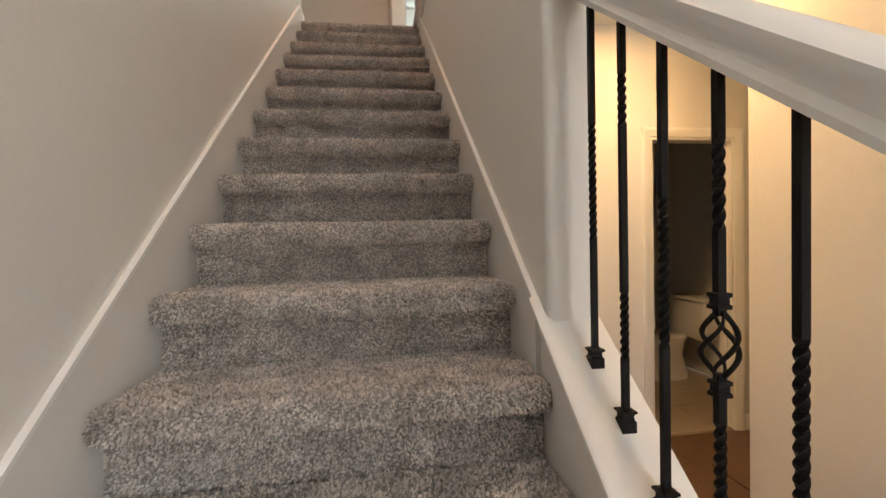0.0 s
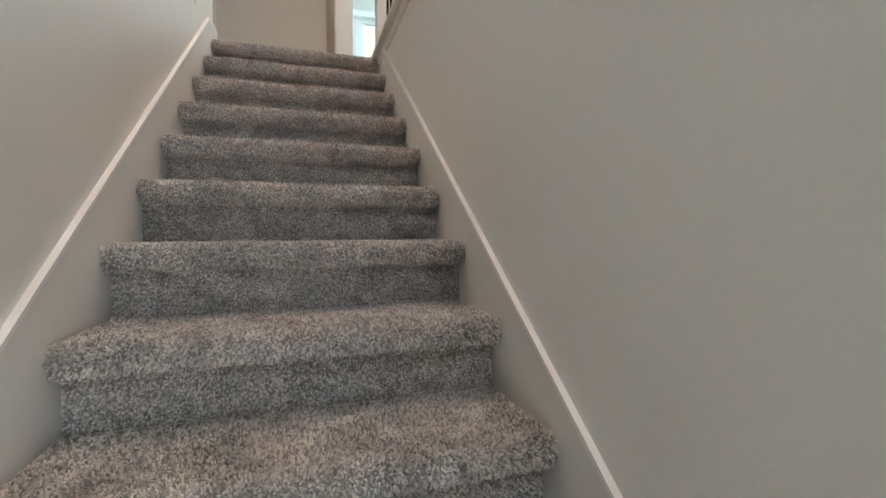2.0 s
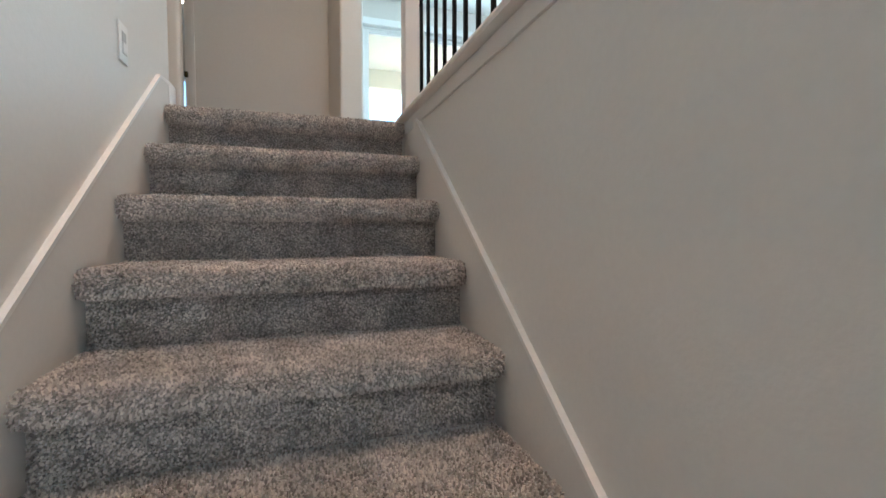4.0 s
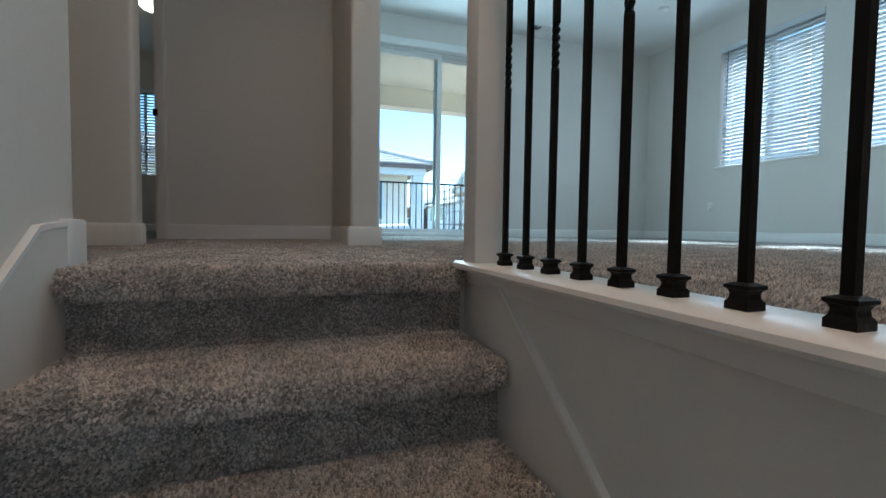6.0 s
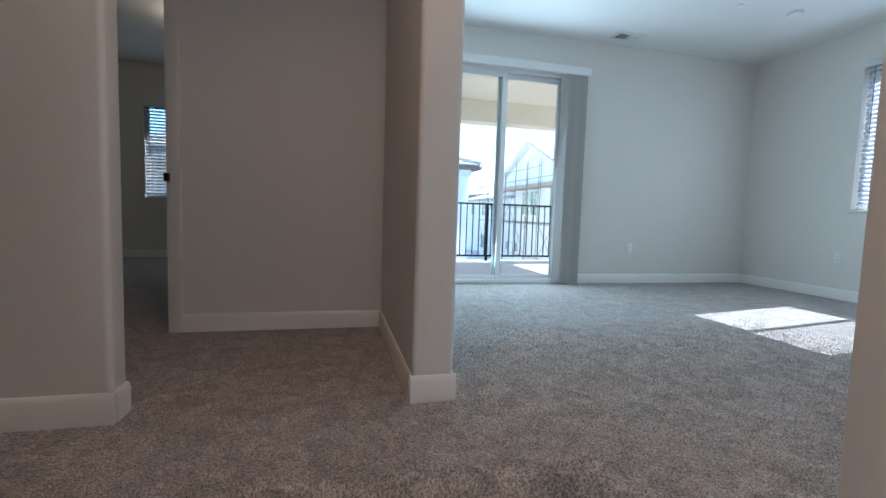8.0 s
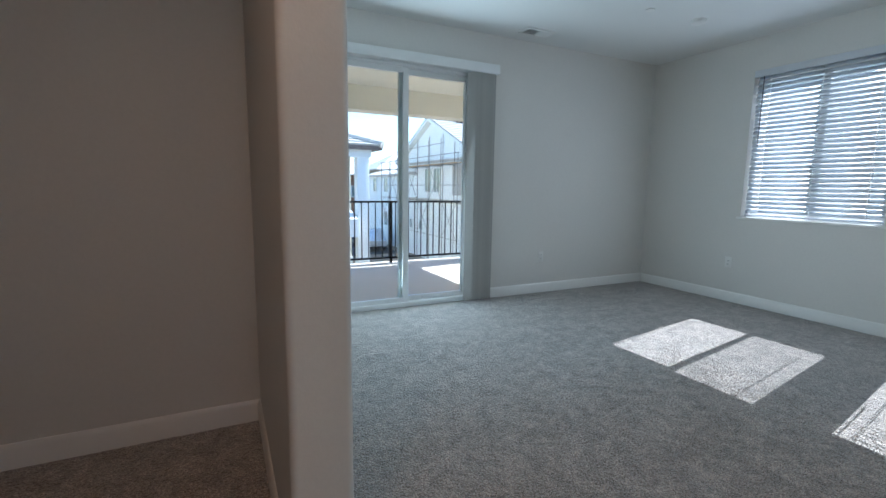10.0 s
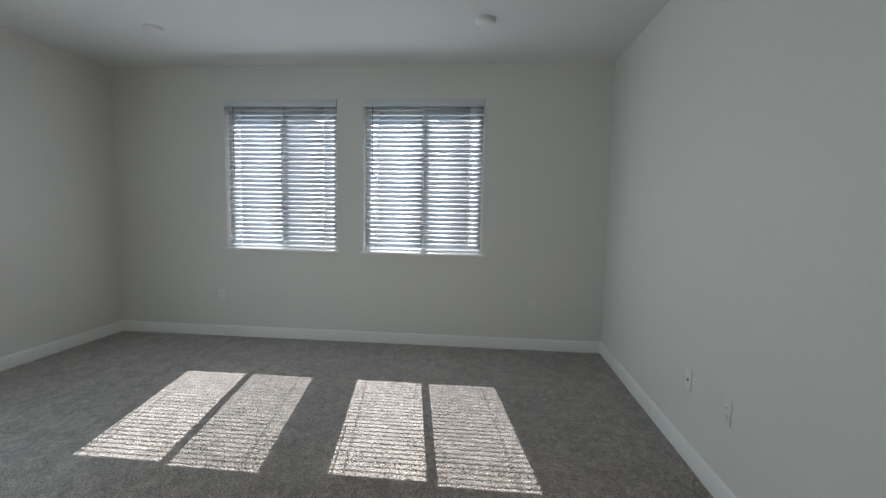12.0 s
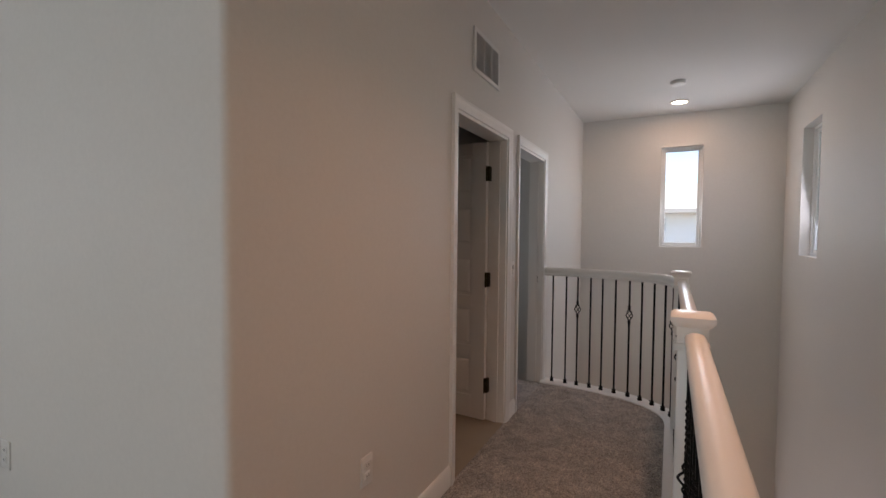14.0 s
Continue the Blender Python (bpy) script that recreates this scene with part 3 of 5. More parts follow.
def skirt(name, x0, x1, y_hi, y_lo, off_hi, off_lo, label):
    """A skirt board along the stairs, its top edge eased, between two wall planes."""
    s = RISE / RUN
    bm = bmesh.new()
    hi, lo = y_hi * s + off_hi, y_lo * s + off_lo
    sweep(bm, [(y_hi, hi), (y_lo, lo), (y_lo, lo - 0.75), (y_hi, hi - 0.75)], [((x0, 0, 0), (0, 1, 0), (0, 0, 1)), ((x1, 0, 0), (0, 1, 0), (0, 0, 1))])
    ob = part(name, bm, WALL)
    tagged(ob, label, "trim", kind="structure")
    bm = bmesh.new()
    face = x0 if x0 in (XL, XR) else x1
    back = x1 if face == x0 else x0
    d = 0.002 if face == XL else -0.002
    sweep(bm, [(back, 0.0005), (face + d, 0.0005), (face + d, -0.012), (face - d, -0.016), (back, -0.016)],
          [((0, y_hi, hi), (1, 0, 0), (0, 0, 1)), ((0, y_lo, lo), (1, 0, 0), (0, 0, 1))])
    part("skirt_edge", bm, TRIM, ob, "white eased top edge")
    return ob


skirt("skirt_board", XL, XW + 0.0005, 0.086, -0.03, 0.110 - 0.086 * RISE / RUN, 0.122, "off-white painted skirt board easing onto the landing")
skirt("skirt_board", XL, XW + 0.0005, -0.0302, -4.2, 0.122, 0.122, "off-white painted skirt board along the stairs")
skirt("skirt_board", XR, 0.0135, -0.14, -2.76, 0.118, 0.082, "off-white painted skirt board along the stairs")

# curb wall and sloping cap below the open part of the stairs
s = RISE / RUN
bm = bmesh.new()
sweep(bm, [(-2.80, -2.80 * s + 0.06), (-4.25, -4.25 * s + 0.06), (-4.25, LOW), (-2.80, LOW)], [((0.0, 0, 0), (0, 1, 0), (0, 0, 1)), ((0.130, 0, 0), (0, 1, 0), (0, 0, 1))])
tagged(part("wall_curb", bm, WALL), "off-white painted curb wall beside the stairs", "wall", kind="structure")
bm = bmesh.new()
cap_prof = [(-0.006, 0.0), (-0.010, 0.006), (-0.010, 0.016), (-0.004, 0.022), (0.140, 0.022), (0.146, 0.016), (0.146, 0.006), (0.142, 0.0)]
sweep(bm, cap_prof, [((0, -2.745, -2.745 * s + 0.062), (1, 0, 0), (0, 0, 1)), ((0, -4.27, -4.27 * s + 0.062), (1, 0, 0), (0, 0, 1))])
tagged(part("stair_cap", bm, TRIM), "white painted sloping cap on the curb wall", "trim", kind="structure")

# level cap along the stairwell, then round the curve
well = [(0.037, 0.03), (0.037, CY)] + [(x, y) for x, y in edge_curve(40)[1:]]


def along(path, z):
    """Stations that follow a plan path with the u axis to its left."""
    out = []
    for i, (x, y) in enumerate(path):
        a, b = path[max(0, i - 1)], path[min(len(path) - 1, i + 1)]
        d = Vector((b[0] - a[0], b[1] - a[1], 0)).normalized()
        out.append(((x, y, z), (-d.y, d.x, 0), (0, 0, 1)))
    return out


flat_prof = [(-0.072, 0.0), (-0.077, 0.007), (-0.075, 0.016), (-0.067, 0.021), (0.058, 0.021), (0.066, 0.016), (0.068, 0.007), (0.063, 0.0)]
tagged(part("landing_cap", sweep(bmesh.new(), flat_prof, along(well, -0.006)), TRIM), "white painted cap under the landing balusters", "trim", kind="structure")
apron = [(-0.020, 0.0), (-0.040, 0.0), (-0.040, -0.022), (-0.034, -0.032), (-0.031, -0.040), (-0.020, -0.040)]
tagged(part("landing_apron", sweep(bmesh.new(), apron, along(well, -0.007)), TRIM), "white painted moulding below the landing cap", "trim", kind="structure")

RAIL_PROF = [(-0.030, 0.0), (-0.032, 0.010), (-0.024, 0.020), (-0.026, 0.032), (-0.036, 0.046), (-0.036, 0.058), (-0.027, 0.068), (-0.010, 0.073),
             (0.010, 0.073), (0.027, 0.068), (0.036, 0.058), (0.036, 0.046), (0.026, 0.032), (0.024, 0.020), (0.032, 0.010), (0.030, 0.0)]

LEVEL_PROF = [(u * 0.82, v) for u, v in RAIL_PROF]

# ---- balusters ----


def twisted_bar(z0, z1, twists, basket=None, half=0.006):
    """A square iron bar from z0 to z1 with twisted stretches; with a basket, also the bar above it and the basket."""
    bm, up = bmesh.new(), bmesh.new()
    L = z1 - z0
    zs = {z0, z1}
    for a, b in twists:
        n = max(6, round((b - a) * L / 0.005))
        zs |= {z0 + L * (a + (b - a) * i / n) for i in range(n + 1)}
    zs = sorted(zs)
    gap = None
    if basket:
        gap = (z0 + L * basket - 0.040, z0 + L * basket + 0.040)

    def angle(z):
        a = 0
        for p, q in twists:
            u = min(1, max(0, ((z - z0) / L - p) / (q - p)))
            a += u * round((q - p) * L / 0.036) * math.pi / 2 * 2
        return a

    def run(bm, zz):
        st = []
        for z in zz:
            a = angle(z)
            st.append(((0, 0, z), (math.cos(a), math.sin(a), 0), (-math.sin(a), math.cos(a), 0)))
        sweep(bm, [(-half, -half), (half, -half), (half, half), (-half, half)], st)

    if gap:
        run(bm, [z for z in zs if z < gap[0]] + [gap[0]])
        run(up, [gap[1]] + [z for z in zs if z > gap[1]])
    else:
        run(bm, zs)
    return bm, up, gap


def basket_wire():
    """One of the four twisted wires of a basket, about its middle."""
    st = []
    for i in range(15):
        u = i / 14
        a = u * math.pi
        r = 0.005 + 0.020 * math.sin(math.pi * u) ** 0.9
        st.append(((r * math.cos(a), r * math.sin(a), 0.088 * (u - 0.5)), (math.cos(a), math.sin(a), 0), (0.3 * math.sin(a), -0.3 * math.cos(a), 0.9)))
    return sweep(bmesh.new(), [(0.0040 * math.cos(t), 0.0040 * math.sin(t)) for t in [math.pi * 2 * j / 6 for j in range(6)]], st)


def basket_collar():
    """A square collar with a raised lip at each end."""
    prof = [(0.0062, -0.012), (0.0108, -0.011), (0.0108, -0.006), (0.0085, -0.004), (0.0085, 0.004), (0.0108, 0.006), (0.0108, 0.011), (0.0062, 0.012)]
    return sweep(bmesh.new(), [(-1, -1), (1, -1), (1, 1), (-1, 1)], [((0, 0, z), (h, 0, 0), (0, h, 0)) for h, z in prof])


def shoe_mesh(slope=0.0):
    bm = bmesh.new()
    rings = []
    for h, z in ((0.0145, 0.0), (0.0145, 0.010), (0.0115, 0.014), (0.0108, 0.020), (0.0125, 0.024), (0.0155, 0.026), (0.0155, 0.030), (0.008, 0.033)):
        rings.append(((0, 0, z), (h, 0, 0), (0, h, h * slope if z < 0.005 else 0)))
    sweep(bm, [(-1, -1), (1, -1), (1, 1), (-1, 1)], rings)
    return mesh_of(bm, "shoe", IRON)


WIRE, COLLAR = mesh_of(basket_wire(), "basket_wire", IRON), mesh_of(basket_collar(), "collar", IRON)
for p in WIRE.polygons:
    p.use_smooth = True
KINDS_LEVEL = {"a": ([(0.45, 0.57)], None), "b": ([(0.62, 0.90)], None), "c": ([(0.43, 0.53), (0.82, 0.92)], 0.705)}
KINDS_RAKE = {"a": ([(0.34, 0.66)], None), "b": ([(0.16, 0.33), (0.73, 0.86)], None), "c": ([(0.18, 0.36), (0.70, 0.86)], 0.50)}


def baluster_set(kinds, length, slope):
    bars = {}
    for key, (tw, bk) in kinds.items():
        low, up, gap = twisted_bar(0.0, length, tw, bk)
        bars[key] = [mesh_of(low, "bar", IRON), mesh_of(up, "upper_bar", IRON), gap]
    return bars, shoe_mesh(slope)


def railing(name, label):
    return empty(name, (0, 0, 0), label=label, category="railing")


def put_baluster(parent, bars, shoe, key, at, turn=0.0):
    b = shared("baluster", bars[key][0], parent, pose(*at, 0, 0, turn))
    if key == "c":
        shared("upper_bar", bars[key][1], b, pose(0, 0, 0))
        z0, z1 = bars[key][2]
        for k in range(4):
            shared("basket_wire", WIRE, b, pose(0, 0, (z0 + z1) / 2, 0, 0, 90 * k))["label"] = "curved wire of a twisted iron basket"
        for z in (z0 - 0.020, z1 + 0.020):
            shared("collar", COLLAR, b, pose(0, 0, z))
    shared("shoe", shoe, b, pose(0, 0, 0))
    return b


def newel_mesh_parts(parent, x, y, z0, top, half=0.045):
    m = Matrix.Translation((x, y, 0))
    nb = part("newel", B(-half, -half, z0, half, half, top - 0.06, 0.004, m=m), TRIM, parent, "white square newel post")
    bm = bmesh.new()
    prof = [(half + 0.001, top - 0.12), (half + 0.008, top - 0.118), (half + 0.008, top - 0.10), (half + 0.001, top - 0.095), (half + 0.002, top - 0.045), (half + 0.010, top - 0.038),
            (half + 0.020, top - 0.026), (half + 0.020, top - 0.012), (half + 0.006, top - 0.004), (0.01, top)]
    st = [((x, y, z), (h, 0, 0), (0, h, 0)) for h, z in prof]
    sweep(bm, [(-1, -1), (1, -1), (1, 1), (-1, 1)], st)
    part("newel_cap", bm, TRIM, nb, "moulded cap")


RAIL_TOP = 1.04
bars, shoe = baluster_set(KINDS_LEVEL, RAIL_TOP - 0.073 - 0.014, 0.0)
guard = railing("landing_railing", "white handrail on black wrought iron balusters round the stairwell")
NX = 0.018
for y in (-0.035, -1.46, -3.27):
    newel_mesh_parts(guard, NX + 0.008, y, 0.014, 1.10, 0.042)
for y0, y1 in ((-0.08, -1.416), (-1.504, -3.226)):
    part("handrail", sweep(bmesh.new(), LEVEL_PROF, along([(NX, y0), (NX, y1)], RAIL_TOP - 0.073)), TRIM, guard, "white moulded handrail")
for i in range(12):
    put_baluster(guard, bars, shoe, "abcb"[i % 4], (0.036, -0.148 - 0.1043 * i, 0.014))
for i in range(16):
    put_baluster(guard, bars, shoe, "bcab"[i % 4], (0.036, -1.60 - 0.1035 * i, 0.014))
curve = edge_curve(80)
curve_rail = [p for p in curve if p[1] < -3.33]
part("handrail", sweep(bmesh.new(), LEVEL_PROF, along(curve_rail, RAIL_TOP - 0.073)), TRIM, guard, "white curved handrail")
run, want, count = 0.0, 0.137, 0
for p, q in zip(curve_rail, curve_rail[1:]):
    run += math.hypot(q[0] - p[0], q[1] - p[1])
    if run >= want and q[0] < XO - 0.05:
        put_baluster(guard, bars, shoe, "cbab"[count % 4], (q[0], q[1], 0.014), 20)
        count, want = count + 1, want + 0.108
part("wall_rosette", B(XO - 0.014, CY - CB - 0.045, RAIL_TOP - 0.085, XO - 0.001, CY - CB + 0.045, RAIL_TOP + 0.012, 0.004), TRIM, guard, "white rail end block")

lower = railing("stair_railing", "white sloping handrail on black twisted iron balusters")
lbars, lshoe = baluster_set(KINDS_RAKE, 0.772, s)
BX = 0.078
for i in range(11):
    y = -2.913 - 0.119 * i
    put_baluster(lower, lbars, lshoe, "abac"[i % 4], (BX, y, y * s + 0.084))
st = [((BX, y, y * s + 0.852), (1, 0, 0), (0, 0, 1)) for y in (-2.80, -4.24)]
rake_prof = [(u * 1.12, v * 1.25) for u, v in RAIL_PROF]
part("handrail", sweep(bmesh.new(), rake_prof, st), TRIM, lower, "white moulded sloping handrail")
newel_mesh_parts(lower, BX, -4.30, LOW, -4.24 * s + 0.98)

# ---- baseboards ----
for p, q, nrm in (((XE, YS), (XE, YN), (-1, 0)), ((2.12 + 0.05, YN), (XE, YN), (0, -1)), ((0.015, YN), (0.36, YN), (0, -1)), ((XO + 0.01, YS), (XE, YS), (0, 1)),
                  ((0.015, 1.45), (0.015, YN), (1, 0)), ((-0.155, 1.45), (-0.155, 2.655), (-1, 0)), ((-0.165, 1.43), (0.025, 1.43), (0, -1)),
                  ((-1.338, 2.655), (-0.155, 2.655), (0, -1)), ((-2.6, 2.655), (-2.272, 2.655), (0, -1)), ((-3.2, 1.43), (-1.19, 1.43), (0, -1)), ((-1.2, 1.44), (-1.2, 1.54), (1, 0)),
                  ((XO, YS - 0.01), (XO, -1.93), (-1, 0)), ((XO, -2.885), (XO, -3.025), (-1, 0)), ((XO, -3.895), (XO, CY - CB - 0.01), (-1, 0)),
                  ((-4.0, 7.0), (-0.155, 7.0), (0, -1)), ((-4.0, 2.8), (-4.0, 7.0), (1, 0)), ((2.75, -5.7), (2.75, -2.95), (-1, 0)),
                  ):
    board("baseboard", p, q, nrm)
for p, q, nrm in (((2.15, -1.02), (2.75, -1.02), (0, -1)), ((0.13, -1.02), (1.385, -1.02), (0, -1)), ((LWX, -5.7), (LWX, -2.01), (-1, 0))):
    board("baseboard", p, q, nrm, z0=LOW - 0.01)

tagged(part("baseboard", B(XW - 0.3, 0.085, 0.0, XL + 0.004, 0.184, 0.115, 0.008), TRIM), "white painted baseboard round the wall end", "baseboard", kind="structure")

# ---- door frames and doors ----
casing("trim_closet_door", "y", XO, -1, -2.82, -1.995, 2.0)
jamb("door_frame_closet", "y", XO, 0.13, -2.82, -1.995, 2.0)
casing("trim_hall_door", "y", XO, -1, -3.83, -3.09, 2.0)
jamb("door_frame_hall", "y", XO, 0.13, -3.83, -3.09, 2.0)
casing("trim_bedroom_door", "x", 2.655, -1, -2.21, -1.40, 2.03)
jamb("door_frame_bedroom", "x", 2.655, 0.12, -2.21, -1.40, 2.03)
casing("trim_bathroom_door", "x", -1.02, -1, 1.45, 2.08, LOW + 2.04, z0=LOW - 0.01)
jamb("door_frame_bathroom", "x", -1.02, 0.12, 1.45, 2.08, LOW + 2.04, z0=LOW - 0.01)


def strike_plate(at, axis):
    bm = bmesh.new()
    x, y, z = at
    if axis == "x":
        box(bm, x - 0.004, y - 0.02, z - 0.03, x + 0.0015, y + 0.02, z + 0.03, 0.001, seg=1)
        box(bm, x - 0.006, y - 0.062, z - 0.024, x + 0.024, y - 0.02, z + 0.024, 0.004, seg=2)
    else:
        box(bm, x - 0.02, y - 0.0015, z - 0.03, x + 0.02, y + 0.0025, z + 0.03, 0.001, seg=1)
    ob = part("strike_plate", bm, BRONZE)
    return tagged(ob, "dark bronze strike plate on a door frame", "strike plate")


strike_plate((-1.4195, 2.69, 0.92), "x")
strike_plate((1.18, -3.8105, 0.93), "y")


def panel_door(name, width, height, m, label):
    """A moulded five-panel door, its hinge edge at the origin, running along +x, 35 mm thick."""
    d = empty(name, (0, 0, 0), label=label, category="door")
    t = 0.035
    bm = bmesh.new()
    st = 0.11
    n, rail = 5, 0.085
    bot = 0.16
    ph = (height - bot - rail * n) / n
    box(bm, 0, -t / 2, 0, st, t / 2, height, 0.002, seg=1)
    box(bm, width - st, -t / 2, 0, width, t / 2, height, 0.002, seg=1)
    z = bot
    box(bm, st, -t / 2, 0, width - st, t / 2, bot)
    zs = []
    for i in range(n):
        zs.append((z, z + ph))
        box(bm, st, -t / 2, z + ph, width - st, t / 2, z + ph + rail)
        z += ph + rail
    part("door_leaf", bm, TRIM, d)
    for z0, z1 in zs:
        b2 = bmesh.new()
        box(b2, st, -0.005, z0, width - st, 0.005, z1)
        for sgn in (1, -1):
            sweep(b2, [(-1, -1), (1, -1), (1, 1), (-1, 1)], [((width / 2, sgn * dd, (z0 + z1) / 2), (width / 2 - st - e, 0, 0), (0, 0, (z1 - z0) / 2 - e)) for dd, e in ((0.0045, 0.020), (0.0155, 0.038))])
        part("door_panel", b2, TRIM, d)
    d.matrix_world = m
    for z in (0.25, 1.0, height - 0.22):
        b2 = bmesh.new()
        box(b2, -0.022, -t / 2 - 0.003, z - 0.05, 0.002, t / 2 - 0.004, z + 0.05, 0.001, seg=1)
        cyl(b2, (-0.004, t / 2 + 0.004, z - 0.052), (-0.004, t / 2 + 0.004, z + 0.052), 0.007, 8)
        part("hinge", b2, BRONZE, d, "dark bronze hinge")
    b2 = bmesh.new()
    for sgn in (1, -1):
        cyl(b2, (width - 0.06, sgn * t / 2, 0.93), (width - 0.06, sgn * (t / 2 + 0.01), 0.93), 0.028, 16)
        cyl(b2, (width - 0.06, sgn * (t / 2 + 0.008), 0.93), (width - 0.06, sgn * (t / 2 + 0.045), 0.93), 0.010, 10)
        bmesh.ops.create_uvsphere(b2, u_segments=14, v_segments=8, radius=0.026, matrix=Matrix.Translation((width - 0.06, sgn * (t / 2 + 0.055), 0.93)))
    part("door_knob", b2, BRONZE, d, "dark bronze round knob")
    return d


panel_door("door_1", 0.76, 1.96, pose(XO + 0.13, -2.775, 0.015, 0, 0, -5), "white five-panel door standing open with bronze hinges")

ld = empty("door_2", (0, 0, 0), label="narrow white closed door with bronze hinges", category="door")
part("door_leaf", B(2.25, -1.036, LOW, 2.50, -1.021, LOW + 2.02, 0.003), TRIM, ld)
part("door_casing", B(2.50, -1.042, LOW, 2.565, -1.021, LOW + 2.09, 0.004), TRIM, ld)
part("head_casing", B(2.25, -1.042, LOW + 2.02, 2.50, -1.021, LOW + 2.09, 0.004), TRIM, ld)
for z in (0.25, 1.0, 1.78):
    part("hinge", B(2.485, -1.048, LOW + z - 0.05, 2.505, -1.036, LOW + z + 0.05, 0.003), BRONZE, ld, "dark bronze hinge")

# ---- windows and blinds ----


def pane_frame(bm, axis, at, a0, a1, z0, z1, w, d):
    """A rectangular frame of width w and depth d about the plane at."""
    for u0, u1, q0, q1 in ((a0, a0 + w, z0, z1), (a1 - w, a1, z0, z1), (a0 + w, a1 - w, z0, z0 + w), (a0 + w, a1 - w, z1 - w, z1)):
        if axis == "x":
            box(bm, u0, at - d / 2, q0, u1, at + d / 2, q1, 0.002, seg=1)
        else:
            box(bm, at - d / 2, u0, q0, at + d / 2, u1, q1, 0.002, seg=1)
    return bm


def flat(axis, at, a0, a1, z0, z1, t=0.004):
    return B(a0, at - t / 2, z0, a1, at + t / 2, z1) if axis == "x" else B(at - t / 2, a0, z0, at + t / 2, a1, z1)


def window(name, axis, at, a0, a1, z0, z1, split, label, screen_low=True):
    w = empty(name, (0, 0, 0), label=label, category="window", kind="structure")
    part("window_frame", pane_frame(bmesh.new(), axis, at, a0, a1, z0, z1, 0.022, 0.06), VINYL, w)
    halves = [(a0 + 0.022, a1 - 0.022)]
    if split:
        mid = (a0 + a1) / 2
        halves = [(a0 + 0.022, mid + 0.026), (mid - 0.026, a1 - 0.022)]
    for i, (u0, u1) in enumerate(halves):
        off = 0.012 * (1 if i else -1) if split else 0
        part("sash", pane_frame(bmesh.new(), axis, at + off, u0, u1, z0 + 0.022, z1 - 0.022, 0.028, 0.022), VINYL, w)
        p = part("pane", flat(axis, at + off, u0 + 0.027, u1 - 0.027, z0 + 0.048, z1 - 0.048), GLASS, w)
        p.visible_shadow = False
        if split and i == 0 and screen_low:
            part("insect_screen", flat(axis, at + 0.045, u0, u1, z0 + 0.022, z1 - 0.022, 0.001), SCREEN, w, "fine dark insect screen")
    return w


def blind(name, x, y0, y1, z0, z1, tilt, label):
    """A faux-wood blind hanging in the plane x, slats along y."""
    b = empty(name, (x, (y0 + y1) / 2, z1), label=label, category="blind", group="horizontal blinds in the windows")
    half = (y1 - y0) / 2
    part("valance", B(-0.055, -half - 0.020, -0.062, -0.040, half + 0.020, 0.005, 0.004), SLAT, b, "white moulded valance")
    part("headrail", B(-0.028, -half + 0.005, -0.052, 0.028, half - 0.005, -0.004, 0.003), SLAT, b)
    pitch = 0.0446
    n = int((z1 - z0 - 0.085) / pitch)
    bm = bmesh.new()
    prof = [(-0.0255, 0.0), (-0.012, 0.0022), (0.0, 0.003), (0.012, 0.0022), (0.0255, 0.0), (0.012, -0.0014), (-0.012, -0.0014)]
    c, sn = math.cos(radians(tilt)), math.sin(radians(tilt))
    holes = [-half + 0.12, 0.0, half - 0.12]

    def strip(profile, u0, u1):
        sweep(bm, profile, [((0, u0, 0), (c, 0, sn), (-sn, 0, c)), ((0, u1, 0), (c, 0, sn), (-sn, 0, c))])

    ends = [-half - 0.004] + [e for u in holes for e in (u - 0.006, u + 0.006)] + [half + 0.004]
    for u0, u1 in zip(ends[::2], ends[1::2]):
        strip(prof, u0, u1)
    for u in holes:                                    # cord holes through the slat
        strip([(-0.0255, 0.0), (-0.012, 0.0022), (-0.012, -0.0014)], u - 0.006, u + 0.006)
        strip([(0.0255, 0.0), (0.012, -0.0014), (0.012, 0.0022)], u - 0.006, u + 0.006)
    me = mesh_of(bm, "slat", SLAT)
    for p in me.polygons:
        p.use_smooth = True
    for i in range(n):
        shared("slat", me, b, pose(0, 0, -0.070 - pitch * i))
    zb = -(z1 - z0) + 0.022
    part("bottom_rail", B(-0.026, -half + 0.006, zb - 0.010, 0.026, half - 0.006, zb + 0.008, 0.004), SLAT, b)
    for u in holes:
        bm = bmesh.new()
        for dx in (-0.029, 0.029):
            cyl(bm, (dx, u, zb), (dx, u, -0.05), 0.0020, 6)
        for i in range(n):
            cyl(bm, (-0.024 * c, u + 0.003, -0.070 - pitch * i - 0.024 * sn), (0.024 * c, u + 0.003, -0.070 - pitch * i + 0.024 * sn), 0.0008, 4)
        part("ladder_cord", bm, CORD, b, "thin white ladder cord")
    part("wand", cyl(bmesh.new(), (-0.045, half - 0.07, -0.75), (-0.045, half - 0.07, -0.06), 0.0042, 8), WAND, b, "slim tilt wand")
    return b


def sill_board(name, axis, at, side, a0, a1, z):
    bm = box(bmesh.new(), a0 - 0.02, min(at - 0.02 * 1, at + 0.0), z - 0.016, a1 + 0.02, at + 0.001, z, 0.004) if axis == "x" else B(at - 0.022, a0 - 0.03, z - 0.018, at + 0.10, a1 + 0.03, z + 0.004, 0.004)
    return tagged(part(name, bm, TRIM), "white painted window sill", "sill", kind="structure")


